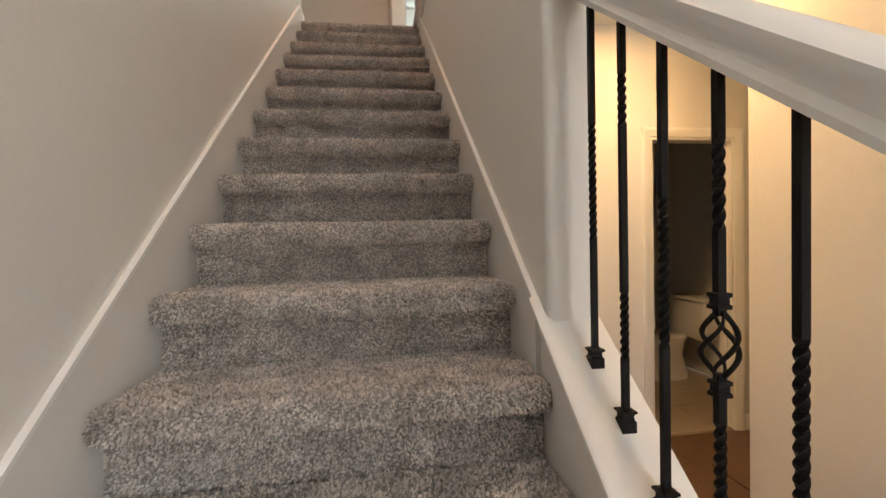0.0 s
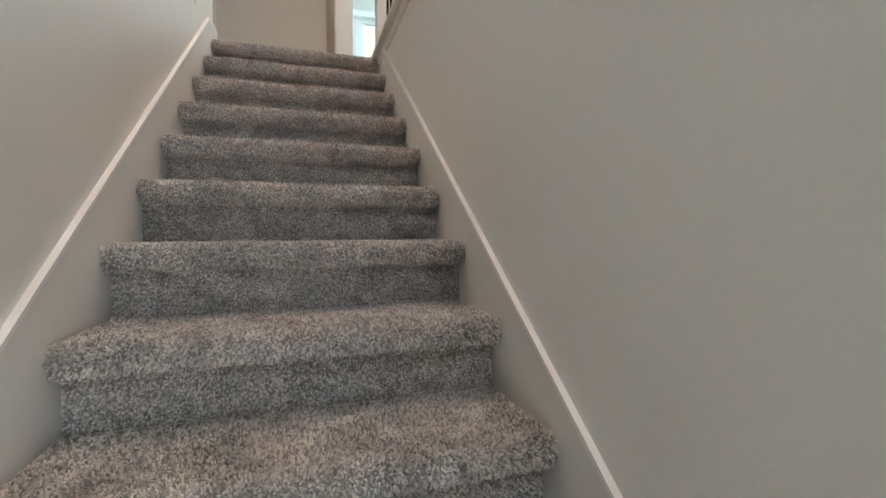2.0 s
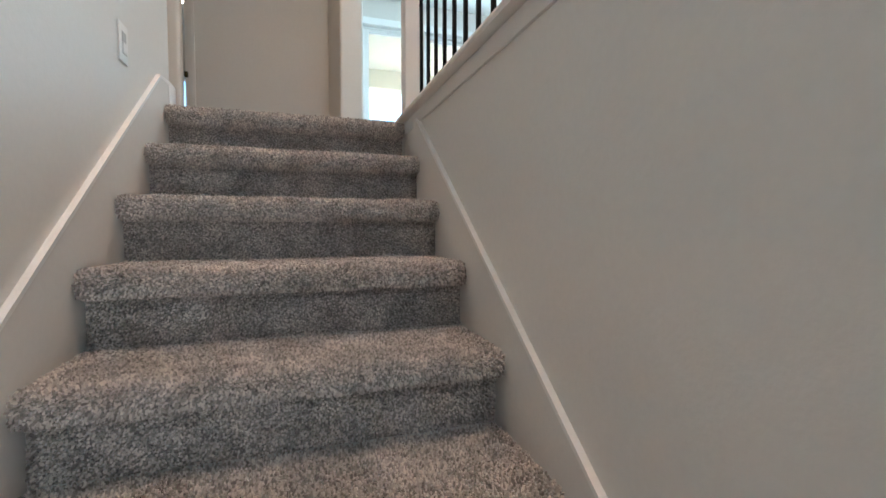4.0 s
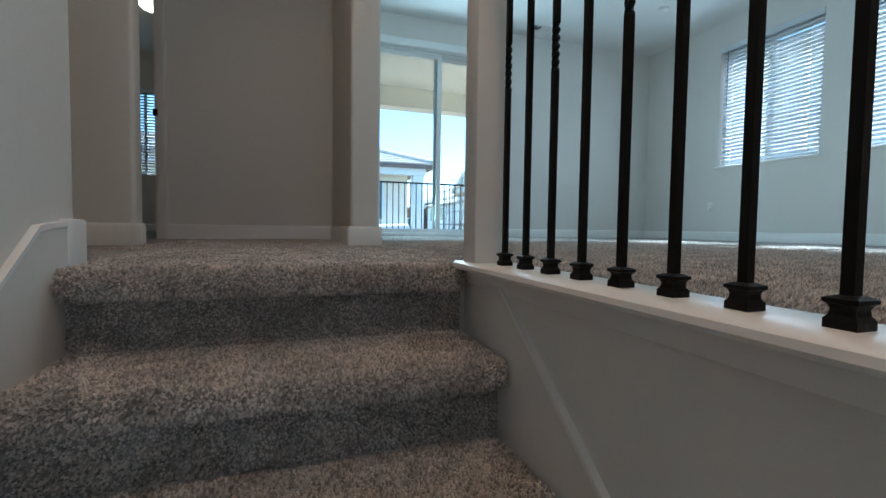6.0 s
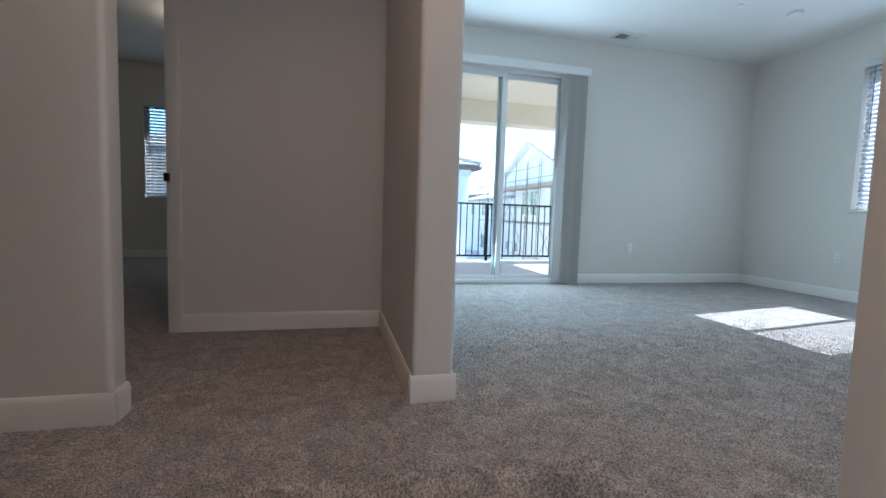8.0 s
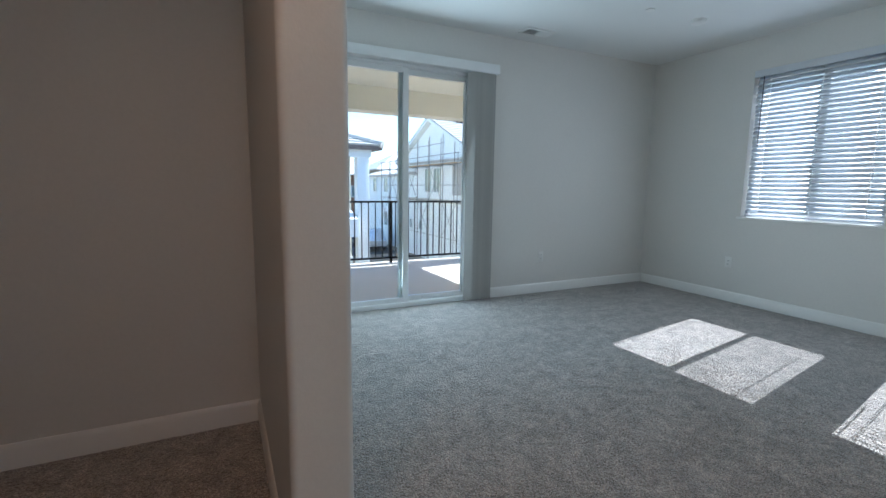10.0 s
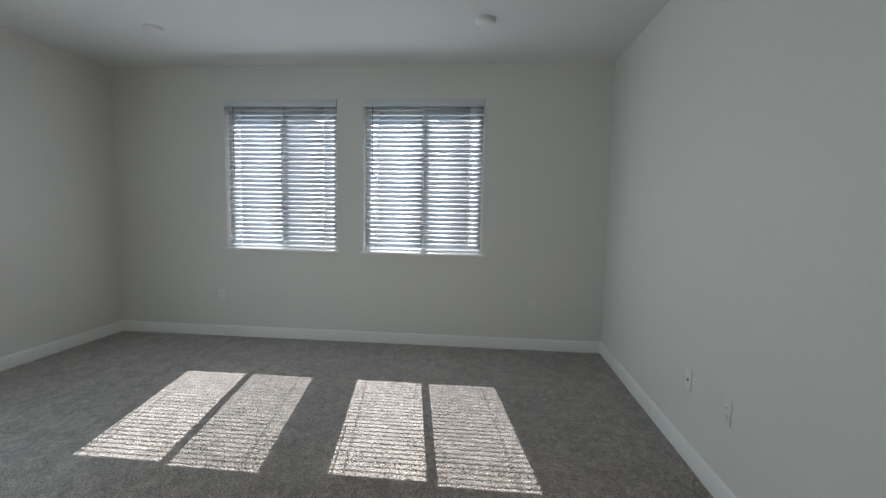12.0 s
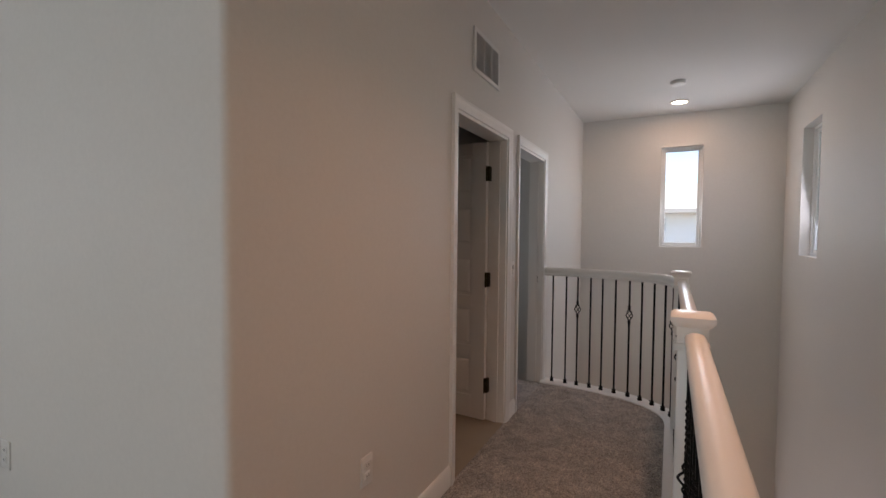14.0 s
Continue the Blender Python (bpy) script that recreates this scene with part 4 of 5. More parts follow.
for i, (y0, y1) in enumerate(((0.568, 1.758), (2.018, 3.185))):
    window(f"window_{i + 1}", "y", XE + 0.125, y0, y1, 0.925, 2.352, True, "white vinyl sliding window behind a blind")
    # Added strip, hidden by the blind, cuts off the top of the sun patch.
    tagged(part("trim", B(XE + 0.085, y0, 2.352, XE + 0.169, y1, 2.412), VINYL), "unseen white vinyl head strip added to trim the sun patch", "trim", kind="structure")
    blind("blind", XE + 0.045, y0 + 0.024, y1 - 0.024, 0.932, 2.406, 53, "white faux-wood horizontal blind with open slats")
    sill_board(f"sill_{i + 1}", "y", XE, -1, y0, y1, 0.925)
window("window_3", "x", -5.80, -0.21, 0.22, 1.2, 2.36, False, "narrow white vinyl fixed window")
# Window 7 is unseen, added as the source of the hall room's daylight.
window("window_7", "y", 2.82, -4.6, -3.5, 0.9, 2.1, True, "unseen white vinyl window added to light the room off the hall")
window("window_4", "y", XW - 0.11, -5.05, -4.47, 1.16, 2.33, False, "narrow white vinyl fixed window in a deep reveal")
window("window_5", "x", 7.10, -3.1, -2.2, 0.86, 2.2, True, "white vinyl bedroom window behind a blind")
# The entry door is unseen, glazed to let added daylight in.
window("window_6", "x", -5.80, -0.1, 1.0, LOW, -0.9, True, "unseen white glazed entry door added for daylight", False)
bb = blind("blind", 0, -0.44, 0.44, 0.86, 2.2, 38, "white faux-wood horizontal blind in the bedroom")
bb.matrix_world = pose(-2.65, 7.045, 2.2, 0, 0, 90)

# sliding glass door
S0, S1, SZ = 0.40, 2.10, 2.36
sd = empty("sliding_door", (0, 0, 0), label="white vinyl sliding glass door to a balcony", category="sliding door", kind="structure")
part("door_frame", pane_frame(bmesh.new(), "x", YN + 0.06, S0, S1, 0.0, SZ, 0.05, 0.13), VINYL, sd)
for i, (u0, u1, off) in enumerate(((S0 + 0.05, 1.355, 0.03), (1.275, S1 - 0.05, 0.085))):
    bm = bmesh.new()
    yy = YN + off
    for a0, a1, q0, q1 in ((u0, u0 + 0.06, 0.045, SZ - 0.05), (u1 - 0.06, u1, 0.045, SZ - 0.05), (u0 + 0.06, u1 - 0.06, 0.045, 0.095), (u0 + 0.06, u1 - 0.06, SZ - 0.10, SZ - 0.05)):
        box(bm, a0, yy - 0.02, q0, a1, yy + 0.02, q1, 0.003, seg=1)
    ds = part("door_sash", bm, VINYL, sd)
    g = part("pane", flat("x", yy, u0 + 0.058, u1 - 0.058, 0.09, SZ - 0.095), GLASS, ds)
    g.visible_shadow = False
    if i == 0:
        bm = bmesh.new()
        st = []
        for k in range(13):
            a = math.pi * k / 12
            st.append(((u0 + 0.03, yy - 0.02 - 0.042 * math.sin(a), 0.95 - 0.085 * math.cos(a)), (1, 0, 0), (0, -math.sin(a), -math.cos(a))))
        sweep(bm, [(0.009 * math.cos(t), 0.009 * math.sin(t)) for t in [2 * math.pi * j / 8 for j in range(8)]], st)
        box(bm, u0 + 0.012, yy - 0.03, 0.85, u0 + 0.048, yy - 0.018, 1.05, 0.004)
        part("pull_handle", bm, CHROME, ds, "grey D-shaped pull handle")
part("sill_track", B(S0 + 0.05, YN - 0.008, 0.0, S1 - 0.05, YN + 0.12, 0.045, 0.006), VINYL, sd)

vb = empty("vertical_blind", (0, YN, 0), label="grey vertical blind stacked open beside the sliding door", category="blind")
part("headrail", B(0.20, -0.105, 2.335, 2.30, -0.004, 2.425, 0.006), VINYL, vb, "white valance box")
me = mesh_of(B(-0.0008, -0.044, 0.02, 0.0008, 0.044, 2.335), "vane", VANE)
for i in range(17):
    shared("vane", me, vb, pose(2.0 + 0.0145 * i, -0.056, 0.0, 0, 0, 61 + 1.5 * (i % 3)))

# ---- fixtures ----


def plate(name, m, kind, label, category):
    """A wall plate in its own xz plane, facing -y."""
    o = empty(name, (0, 0, 0), label=label, category=category)
    w = 0.116 if kind == "double" else 0.07
    part("plate", B(-w / 2, -0.006, -0.0575, w / 2, 0.0, 0.0575, 0.002), PLATE, o)
    if kind == "outlet":
        for z in (-0.02, 0.02):
            r = part("receptacle", B(-0.017, -0.0085, z - 0.014, 0.017, -0.005, z + 0.014, 0.003), PLATE, o)
            for dx in (-0.006, 0.006):
                part("slot", B(dx - 0.001, -0.0092, z - 0.004, dx + 0.001, -0.008, z + 0.005), DARK, r)
    elif kind in ("switch", "double"):
        for dx in ((-0.023, 0.023) if kind == "double" else (0,)):
            part("rocker", B(dx - 0.0165, -0.0105, -0.033, dx + 0.0165, -0.005, 0.0, 0.002), PLATE, o)
            part("rocker", B(dx - 0.0165, -0.0075, 0.001, dx + 0.0165, -0.005, 0.033, 0.002), VANE, o, "grey upper half of the switch")
    elif kind == "jack":
        part("jack", B(-0.008, -0.0085, -0.008, 0.008, -0.005, 0.008, 0.001), DARK, o, "small dark jack")
    o.matrix_world = m
    return o


OUT = "white electrical outlet plate on the wall"


def outlet(*a):
    return tagged(plate(*a), group="outlets on the walls")



outlet("wall_outlet", pose(XE, 0.06, 0.44, 0, 0, -90), "outlet", OUT, "outlet")
outlet("wall_outlet", pose(XE, 3.26, 0.43, 0, 0, -90), "outlet", OUT, "outlet")
outlet("wall_outlet", pose(2.99, YN, 0.42, 0, 0, 0), "outlet", OUT, "outlet")
outlet("wall_outlet", pose(0.17, YN, 0.43, 0, 0, 0), "outlet", OUT, "outlet")
plate("wall_jack", pose(2.82, YS, 0.45, 0, 0, 180), "jack", "white cable jack plate on the wall", "wall jack")
outlet("wall_outlet", pose(2.42, YS, 0.45, 0, 0, 180), "outlet", OUT, "outlet")
outlet("wall_outlet", pose(XO, -1.21, 0.43, 0, 0, -90), "outlet", OUT, "outlet")
plate("light_switch", pose(XW, -0.375, 0.08, 0, 0, 90), "switch", "white light switch plate with a rocker on the stair wall", "switch")
plate("light_switch", pose(0.10, YN, 1.15, 0, 0, 0), "double", "white double light switch plate by the sliding door", "switch")
plate("light_switch", pose(XO, -2.955, 1.08, 0, 0, -90), "switch", "white light switch plate between two doorways", "switch")


def ceiling_disc(name, at, r, h, mat, label, category):
    bm = bmesh.new()
    prof = [(r, 0), (r, -h * 0.45), (r * 0.93, -h * 0.75), (r * 0.7, -h * 0.95), (r * 0.3, -h), (0.001, -h)]
    n = 28
    rows = [[bm.verts.new((q * math.cos(2 * math.pi * i / n), q * math.sin(2 * math.pi * i / n), z)) for i in range(n)] for q, z in prof]
    for a, b in zip(rows, rows[1:]):
        for i in range(n):
            bm.faces.new((a[i], a[(i + 1) % n], b[(i + 1) % n], b[i]))
    bmesh.ops.recalc_face_normals(bm, faces=bm.faces)
    o = empty(name, at, label=label, category=category, group="smoke detectors on the ceiling")
    part("housing", bm, mat, o)
    part("base_ring", cyl(bmesh.new(), (0, 0, -0.008), (0, 0, 0.0), r * 1.06, 28), mat, o)
    return o


ceiling_disc("smoke_detector", (3.70, 3.17, CEIL_H), 0.065, 0.035, PLATE, "white round smoke detector on the ceiling", "smoke detector")
ceiling_disc("smoke_detector", (3.68, 0.58, CEIL_H), 0.07, 0.035, PLATE, "white round smoke detector on the ceiling", "smoke detector")
ceiling_disc("smoke_detector", (0.07, -4.5, CEIL_H), 0.065, 0.035, PLATE, "white round smoke detector on the hall ceiling", "smoke detector")
sp = empty("fire_sprinkler", (3.10, 3.20, CEIL_H), label="white concealed fire sprinkler on the ceiling", category="sprinkler")
part("cover", cyl(bmesh.new(), (0, 0, -0.012), (0, 0, -0.004), 0.038, 24), PLATE, sp)
part("cup", cyl(bmesh.new(), (0, 0, -0.006), (0, 0, 0), 0.028, 20), CHROME, sp)


def downlight(at, label):
    o = empty("downlight", at, label=label, category="ceiling light", group="recessed ceiling lights")
    bm = bmesh.new()
    n = 28
    rows = [[bm.verts.new((q * math.cos(2 * math.pi * i / n), q * math.sin(2 * math.pi * i / n), z)) for i in range(n)] for q, z in ((0.095, 0), (0.095, -0.008), (0.072, -0.012), (0.068, -0.004))]
    for a, b in zip(rows, rows[1:]):
        for i in range(n):
            bm.faces.new((a[i], a[(i + 1) % n], b[(i + 1) % n], b[i]))
    part("trim_ring", bm, PLATE, o)
    ln = part("lens", cyl(bmesh.new(), (0, 0, -0.006), (0, 0, -0.001), 0.069, 28), LIT, o, "glowing warm lens")
    ln.visible_shadow = False
    return o


downlight((0.05, -5.2, CEIL_H), "recessed ceiling light, switched on")
# Next two fixtures are unseen, added to house the extra lamps.
downlight((-0.2, -1.25, CEIL_H), "unseen recessed ceiling light added over the stairwell, switched on")
downlight((-0.45, 0.75, CEIL_H), "unseen recessed ceiling light added over the landing, switched on")
downlight((1.0, -1.7, -0.42), "recessed ceiling light of the lower hall, switched on")

dome = empty("ceiling_dome_light", (-2.02, 5.05, CEIL_H), label="bronze ceiling light with a glowing glass bowl", category="ceiling light")
part("rim", cyl(bmesh.new(), (0, 0, -0.05), (0, 0, 0), 0.16, 28, 0.13), BRONZE, dome)
bm = bmesh.new()
bmesh.ops.create_uvsphere(bm, u_segments=24, v_segments=12, radius=0.15, matrix=Matrix.Translation((0, 0, -0.045)) @ Matrix.Diagonal((1, 1, 0.6, 1)))
g = part("glass_bowl", bm, BOWL, dome, "frosted glass bowl")
g.visible_shadow = False

# air register on the loft ceiling
rg = empty("ceiling_register", (2.61, 4.12, CEIL_H), label="white ceiling air register with dark slots", category="air vent")
# Flat dark sheet painted as the shade inside the duct.
part("duct_shade", B(-0.145, -0.065, -0.004, 0.145, 0.065, -0.001), DARK, rg)
part("frame", pane_frame(bmesh.new(), "x", 0, -0.17, 0.17, -0.09, 0.09, 0.025, 0.012), PLATE, rg).matrix_local = pose(0, 0, -0.006, 90)
me = mesh_of(B(-0.0075, -0.066, -0.0008, 0.0075, 0.066, 0.0008), "louvre", PLATE)
for i in range(18):
    shared("louvre", me, rg, pose(-0.138 + 0.0162 * i, 0, -0.008, 0, -50 if i < 9 else 50, 0))

# return grille over the closet door
gr = empty("return_grille", (XO, -2.40, 2.385), label="white louvred return air grille on the wall", category="air vent")
# Dark sheet on the wall stands for the unlit duct opening.
part("duct_shade", B(-0.003, -0.185, -0.105, -0.001, 0.185, 0.105), DARK, gr)
part("frame", pane_frame(bmesh.new(), "y", -0.006, -0.205, 0.205, -0.125, 0.125, 0.026, 0.012), PLATE, gr)
me = mesh_of(B(-0.008, -0.179, -0.0007, 0.008, 0.179, 0.0007), "louvre", PLATE)
for i in range(14):
    shared("louvre", me, gr, pose(-0.008, 0, -0.093 + 0.0143 * i, 0, -12, 0))
for y in (-0.06, 0.06):
    part("bar", B(-0.014, y - 0.005, -0.1, -0.003, y + 0.005, 0.1), PLATE, gr)

# ---- bathroom ----
to = empty("toilet", (2.26, 0.10, LOW), label="white porcelain toilet with the lid down", category="toilet")


def lathe(bm, rings, n=24):
    rows = [[bm.verts.new((cx + rx * math.cos(2 * math.pi * i / n), cy + ry * math.sin(2 * math.pi * i / n), z)) for i in range(n)] for cx, cy, rx, ry, z in rings]
    for a, b in zip(rows, rows[1:]):
        for i in range(n):
            bm.faces.new((a[i], a[(i + 1) % n], b[(i + 1) % n], b[i]))
    bm.faces.new(rows[0])
    bm.faces.new(rows[-1])
    bmesh.ops.recalc_face_normals(bm, faces=bm.faces)
    return bm


part("bowl", lathe(bmesh.new(), [(0, 0.05, 0.11, 0.24, 0), (0, 0.05, 0.115, 0.24, 0.05), (0, 0.05, 0.10, 0.2, 0.14), (0, 0.0, 0.13, 0.22, 0.24), (0, -0.04, 0.175, 0.27, 0.34), (0, -0.04, 0.185, 0.285, 0.385), (0, -0.04, 0.18, 0.28, 0.395)]), PORCELAIN, to)
part("lid", lathe(bmesh.new(), [(0, -0.03, 0.19, 0.285, 0.396), (0, -0.03, 0.19, 0.285, 0.418), (0, -0.03, 0.17, 0.26, 0.43)]), PORCELAIN, to)
tank = part("tank", B(-0.22, 0.27, 0.38, 0.22, 0.46, 0.74, 0.025), PORCELAIN, to)
part("tank_lid", B(-0.235, 0.255, 0.742, 0.235, 0.475, 0.78, 0.012), PORCELAIN, tank)
to.rotation_euler = (0, 0, radians(-90))

# ---- balcony ----
DZ = -0.03
slab("balcony_floor", -0.3, YN + 0.17, DZ - 0.25, 4.83, 7.25, DZ, DECK, "beige coated balcony deck", "balcony")
slab("balcony_ceiling", -0.3, YN + 0.17, 2.66, 4.83, 7.25, 2.80, STUCCO, "cream stucco balcony ceiling", "ceiling")
slab("balcony_beam", -0.3, 6.93, 2.31, 4.83, 7.25, 2.66, STUCCO, "cream stucco balcony beam", "beam")
slab("balcony_side_beam", 4.55, YN + 0.17, 2.31, 4.83, 6.93, 2.66, STUCCO, "cream stucco balcony beam", "beam")
slab("balcony_column", 4.50, 6.90, DZ, 4.86, 7.26, 2.31, STUCCO, "cream stucco balcony column", "column")
slab("balcony_wall", -0.3, YN + 0.17, DZ, -0.15, 7.25, 2.66, STUCCO, "cream stucco balcony side wall", "wall")
wall("wall_outside_north", "x", YN + 0.172, 0.02, -0.15, 4.83, -0.05, 2.66, [(0.40, 2.10, -0.05, 2.36)], mat=STUCCO, label="cream stucco outside wall")


def iron_fence(name, p, q, z0, z1, step, label):
    f = empty(name, (*p, 0), label=label, category="railing")
    d = Vector((q[0] - p[0], q[1] - p[1], 0))
    L = d.length
    f.rotation_euler = (0, 0, math.atan2(d.y, d.x))
    part("top_rail", B(0, -0.022, z1 - 0.03, L, 0.022, z1, 0.006), IRON, f)
    part("bottom_rail", B(0, -0.014, z0 + 0.07, L, 0.014, z0 + 0.10, 0.003), IRON, f)
    me = mesh_of(B(-0.0075, -0.0075, z0 + 0.085, 0.0075, 0.0075, z1 - 0.02), "picket", IRON)
    for i in range(1, int(L / step)):
        shared("picket", me, f, pose(i * step, 0, 0))
    for x in (0.02, L * 0.49, L - 0.02):
        part("post", B(x - 0.02, -0.02, z0, x + 0.02, 0.02, z1, 0.003), IRON, f)
    return f


iron_fence("balcony_railing", (-0.14, 7.12), (4.50, 7.12), DZ, 0.97, 0.112, "black iron picket railing at the balcony edge")
iron_fence("balcony_railing", (4.68, YN + 0.2), (4.68, 6.9), DZ, 0.97, 0.112, "black iron picket railing at the balcony side")

# ---- outdoors ----
GZ = LOW - 0.15
slab("ground", -400, -400, GZ - 0.5, 400, 400, GZ, DIRT, "bare brown soil of a building site", "ground")
slab("road", 6.0, 29, GZ, 10.5, 90, GZ + 0.02, ASPHALT, "grey asphalt street", "road")
slab("pavement", 4.9, 29, GZ, 6.0, 90, GZ + 0.12, CONCRETE, "pale concrete pavement", "pavement")


def hip_roof(x0, y0, x1, y1, z, h, over=0.5, t=0.14):
    bm = bmesh.new()
    a = [(x0 - over, y0 - over), (x1 + over, y0 - over), (x1 + over, y1 + over), (x0 - over, y1 + over)]
    w, d = x1 - x0 + 2 * over, y1 - y0 + 2 * over
    if w < d:
        ridge = [((x0 + x1) / 2, y0 - over + w / 2), ((x0 + x1) / 2, y1 + over - w / 2)]
    else:
        ridge = [(x0 - over + d / 2, (y0 + y1) / 2), (x1 + over - d / 2, (y0 + y1) / 2)]
    lo = [bm.verts.new((*p, z - t)) for p in a]
    ev = [bm.verts.new((*p, z)) for p in a]
    rd = [bm.verts.new((*p, z + h)) for p in ridge]
    for i in range(4):
        bm.faces.new((lo[i], lo[(i + 1) % 4], ev[(i + 1) % 4], ev[i]))
    bm.faces.new(lo)
    if w < d:
        bm.faces.new((ev[0], ev[1], rd[0]))
        bm.faces.new((ev[1], ev[2], rd[1], rd[0]))
        bm.faces.new((ev[2], ev[3], rd[1]))
        bm.faces.new((ev[3], ev[0], rd[0], rd[1]))
    else:
        bm.faces.new((ev[0], ev[1], rd[1], rd[0]))
        bm.faces.new((ev[1], ev[2], rd[1]))
        bm.faces.new((ev[2], ev[3], rd[0], rd[1]))
        bm.faces.new((ev[3], ev[0], rd[0]))
    bmesh.ops.recalc_face_normals(bm, faces=bm.faces)
    return bm


def roof_courses(bm, p, q, up_a, up_b, n):
    """Overlapping tile courses on a roof plane: eave p..q, ridge up_a..up_b."""
    p, q, ua, ub = map(Vector, (p, q, up_a, up_b))
    nrm = (q - p).cross(ua - p).normalized()
    if nrm.z < 0:
        nrm = -nrm
    for i in range(n):
        f0, f1 = i / n, (i + 1.08) / n
        a, b = p.lerp(ua, f0), q.lerp(ub, f0)
        c, d = q.lerp(ub, min(1, f1)), p.lerp(ua, min(1, f1))
        vs = [a + nrm * 0.07, b + nrm * 0.07, c + nrm * 0.025, d + nrm * 0.025, a + nrm * 0.005, b + nrm * 0.005]
        vs = [bm.verts.new(v) for v in vs]
        bm.faces.new(vs[:4])
        bm.faces.new((vs[0], vs[1], vs[5], vs[4]))
    return bm


def house_window(h, axis, at, a0, a1, z0, z1, side):
    w = part("window", pane_frame(bmesh.new(), axis, at, a0, a1, z0, z1, 0.07, 0.10), VINYL, h)
    mid = (a0 + a1) / 2
    part("frame", flat(axis, at, mid - 0.03, mid + 0.03, z0 + 0.07, z1 - 0.07, 0.08), VINYL, w)
    part("pane", flat(axis, at + side * 0.012, a0 + 0.06, a1 - 0.06, z0 + 0.06, z1 - 0.06, 0.02), SKY_GLASS, w, "reflecting pane with sky reflection in its colour")
    return w


# Grey-green base colour puts the reflected sky into the panes.
SKY_GLASS = material("sky_tinted_glass", (0.16, 0.21, 0.21), 0.06, scale=0.6, vary=0.2, spec=0.8)
FASCIA = material("brown_gutter", (0.16, 0.12, 0.10), 0.6, scale=3, vary=0.1)

# cream house across the yard
ha = empty("cream_house", (0, 17, GZ), label="cream stucco two-storey house with a tiled hip roof", category="house")
ha.matrix_world = Matrix.Identity(4)
bm = B(-8, 17.0, GZ, 4.05, 27, 2.45)
part("wall", bm, STUCCO, ha)
part("awning", sweep(bmesh.new(), [(16.0, -0.62), (17.0, -0.62), (17.0, 0.28), (16.0, 0.02)], [((-8, 0, 0), (0, 1, 0), (0, 0, 1)), ((4.05, 0, 0), (0, 1, 0), (0, 0, 1))]), STUCCO_WHITE, ha, "white sloped porch canopy")
part("eave_beam", B(-8, 16.25, 2.22, 4.62, 16.72, 2.60), STUCCO_WHITE, ha, "white beam under the eave")
part("column", B(4.12, 16.30, GZ, 4.56, 16.74, 2.22, 0.01), STUCCO_WHITE, ha, "white porch column")
part("base_wall", B(-8, 16.9, GZ, 4.06, 17.0, -1.45), STUCCO_WHITE, ha, "white lower wall")
part("roof", hip_roof(-8, 16.6, 4.5, 27, 2.62, 2.0, 0.5), FASCIA, ha)
bm = bmesh.new()
rx0, rx1, ry0, ry1, rz, rh = -8.5, 5.0, 16.1, 27.5, 2.62, 2.0
rd = (ry1 - ry0) / 2
roof_courses(bm, (rx0, ry0, rz), (rx1, ry0, rz), (rx0 + rd, ry0 + rd, rz + rh), (rx1 - rd, ry0 + rd, rz + rh), 17)
roof_courses(bm, (rx1, ry0, rz), (rx1, ry1, rz), (rx1 - rd, ry0 + rd, rz + rh), (rx1 - rd, ry0 + rd, rz + rh), 17)
part("roof_tiles", bm, TILE_ROOF, ha, "grey-brown flat roof tiles")["kind"] = "stuff"
for (x0, y0), (x1, y1) in (((rx1, ry0), (rx1 - rd, ry0 + rd)), ((rx1, ry1), (rx1 - rd, ry1 - rd))):
    p, q = Vector((x0, y0, rz + 0.05)), Vector((x1, y1, rz + rh + 0.05))
    for k in range(18):
        part("hip_tile", cyl(bmesh.new(), p.lerp(q, k / 18), p.lerp(q, (k + 1.1) / 18), 0.14, 8, 0.11), TILE_ROOF, ha)
house_window(ha, "x", 16.99, 1.6, 3.05, 0.40, 2.02, -1)
house_window(ha, "x", 16.89, 1.9, 3.12, -1.42, -0.66, -1)
for u in (2.62, 2.8):
    part("plank", cyl(bmesh.new(), (u, 16.8, -1.4), (u - 0.16, 16.82, -0.68), 0.035, 4), TIMBER, ha, "leaning raw timber")

# white gabled house with scaffold
FX, FY, RIDGE, HALF, PITCH = 11.19, 25.25, 5.07, 5.2, 0.43
EAVE = RIDGE - HALF * PITCH
hb = empty("white_house", (FX, FY, GZ), label="white stucco gabled house with a grey tiled roof under scaffolding", category="house")
hb.matrix_world = Matrix.Identity(4)
part("wall", B(FX, FY - HALF, GZ, FX + 11, FY + HALF, EAVE), STUCCO_WHITE, hb)
bm = bmesh.new()
sweep(bm, [(FY - HALF, EAVE), (FY + HALF, EAVE), (FY, RIDGE)], [((FX, 0, 0), (0, 1, 0), (0, 0, 1)), ((FX + 11, 0, 0), (0, 1, 0), (0, 0, 1))])
part("gable", bm, STUCCO_WHITE, hb)
over = 0.35
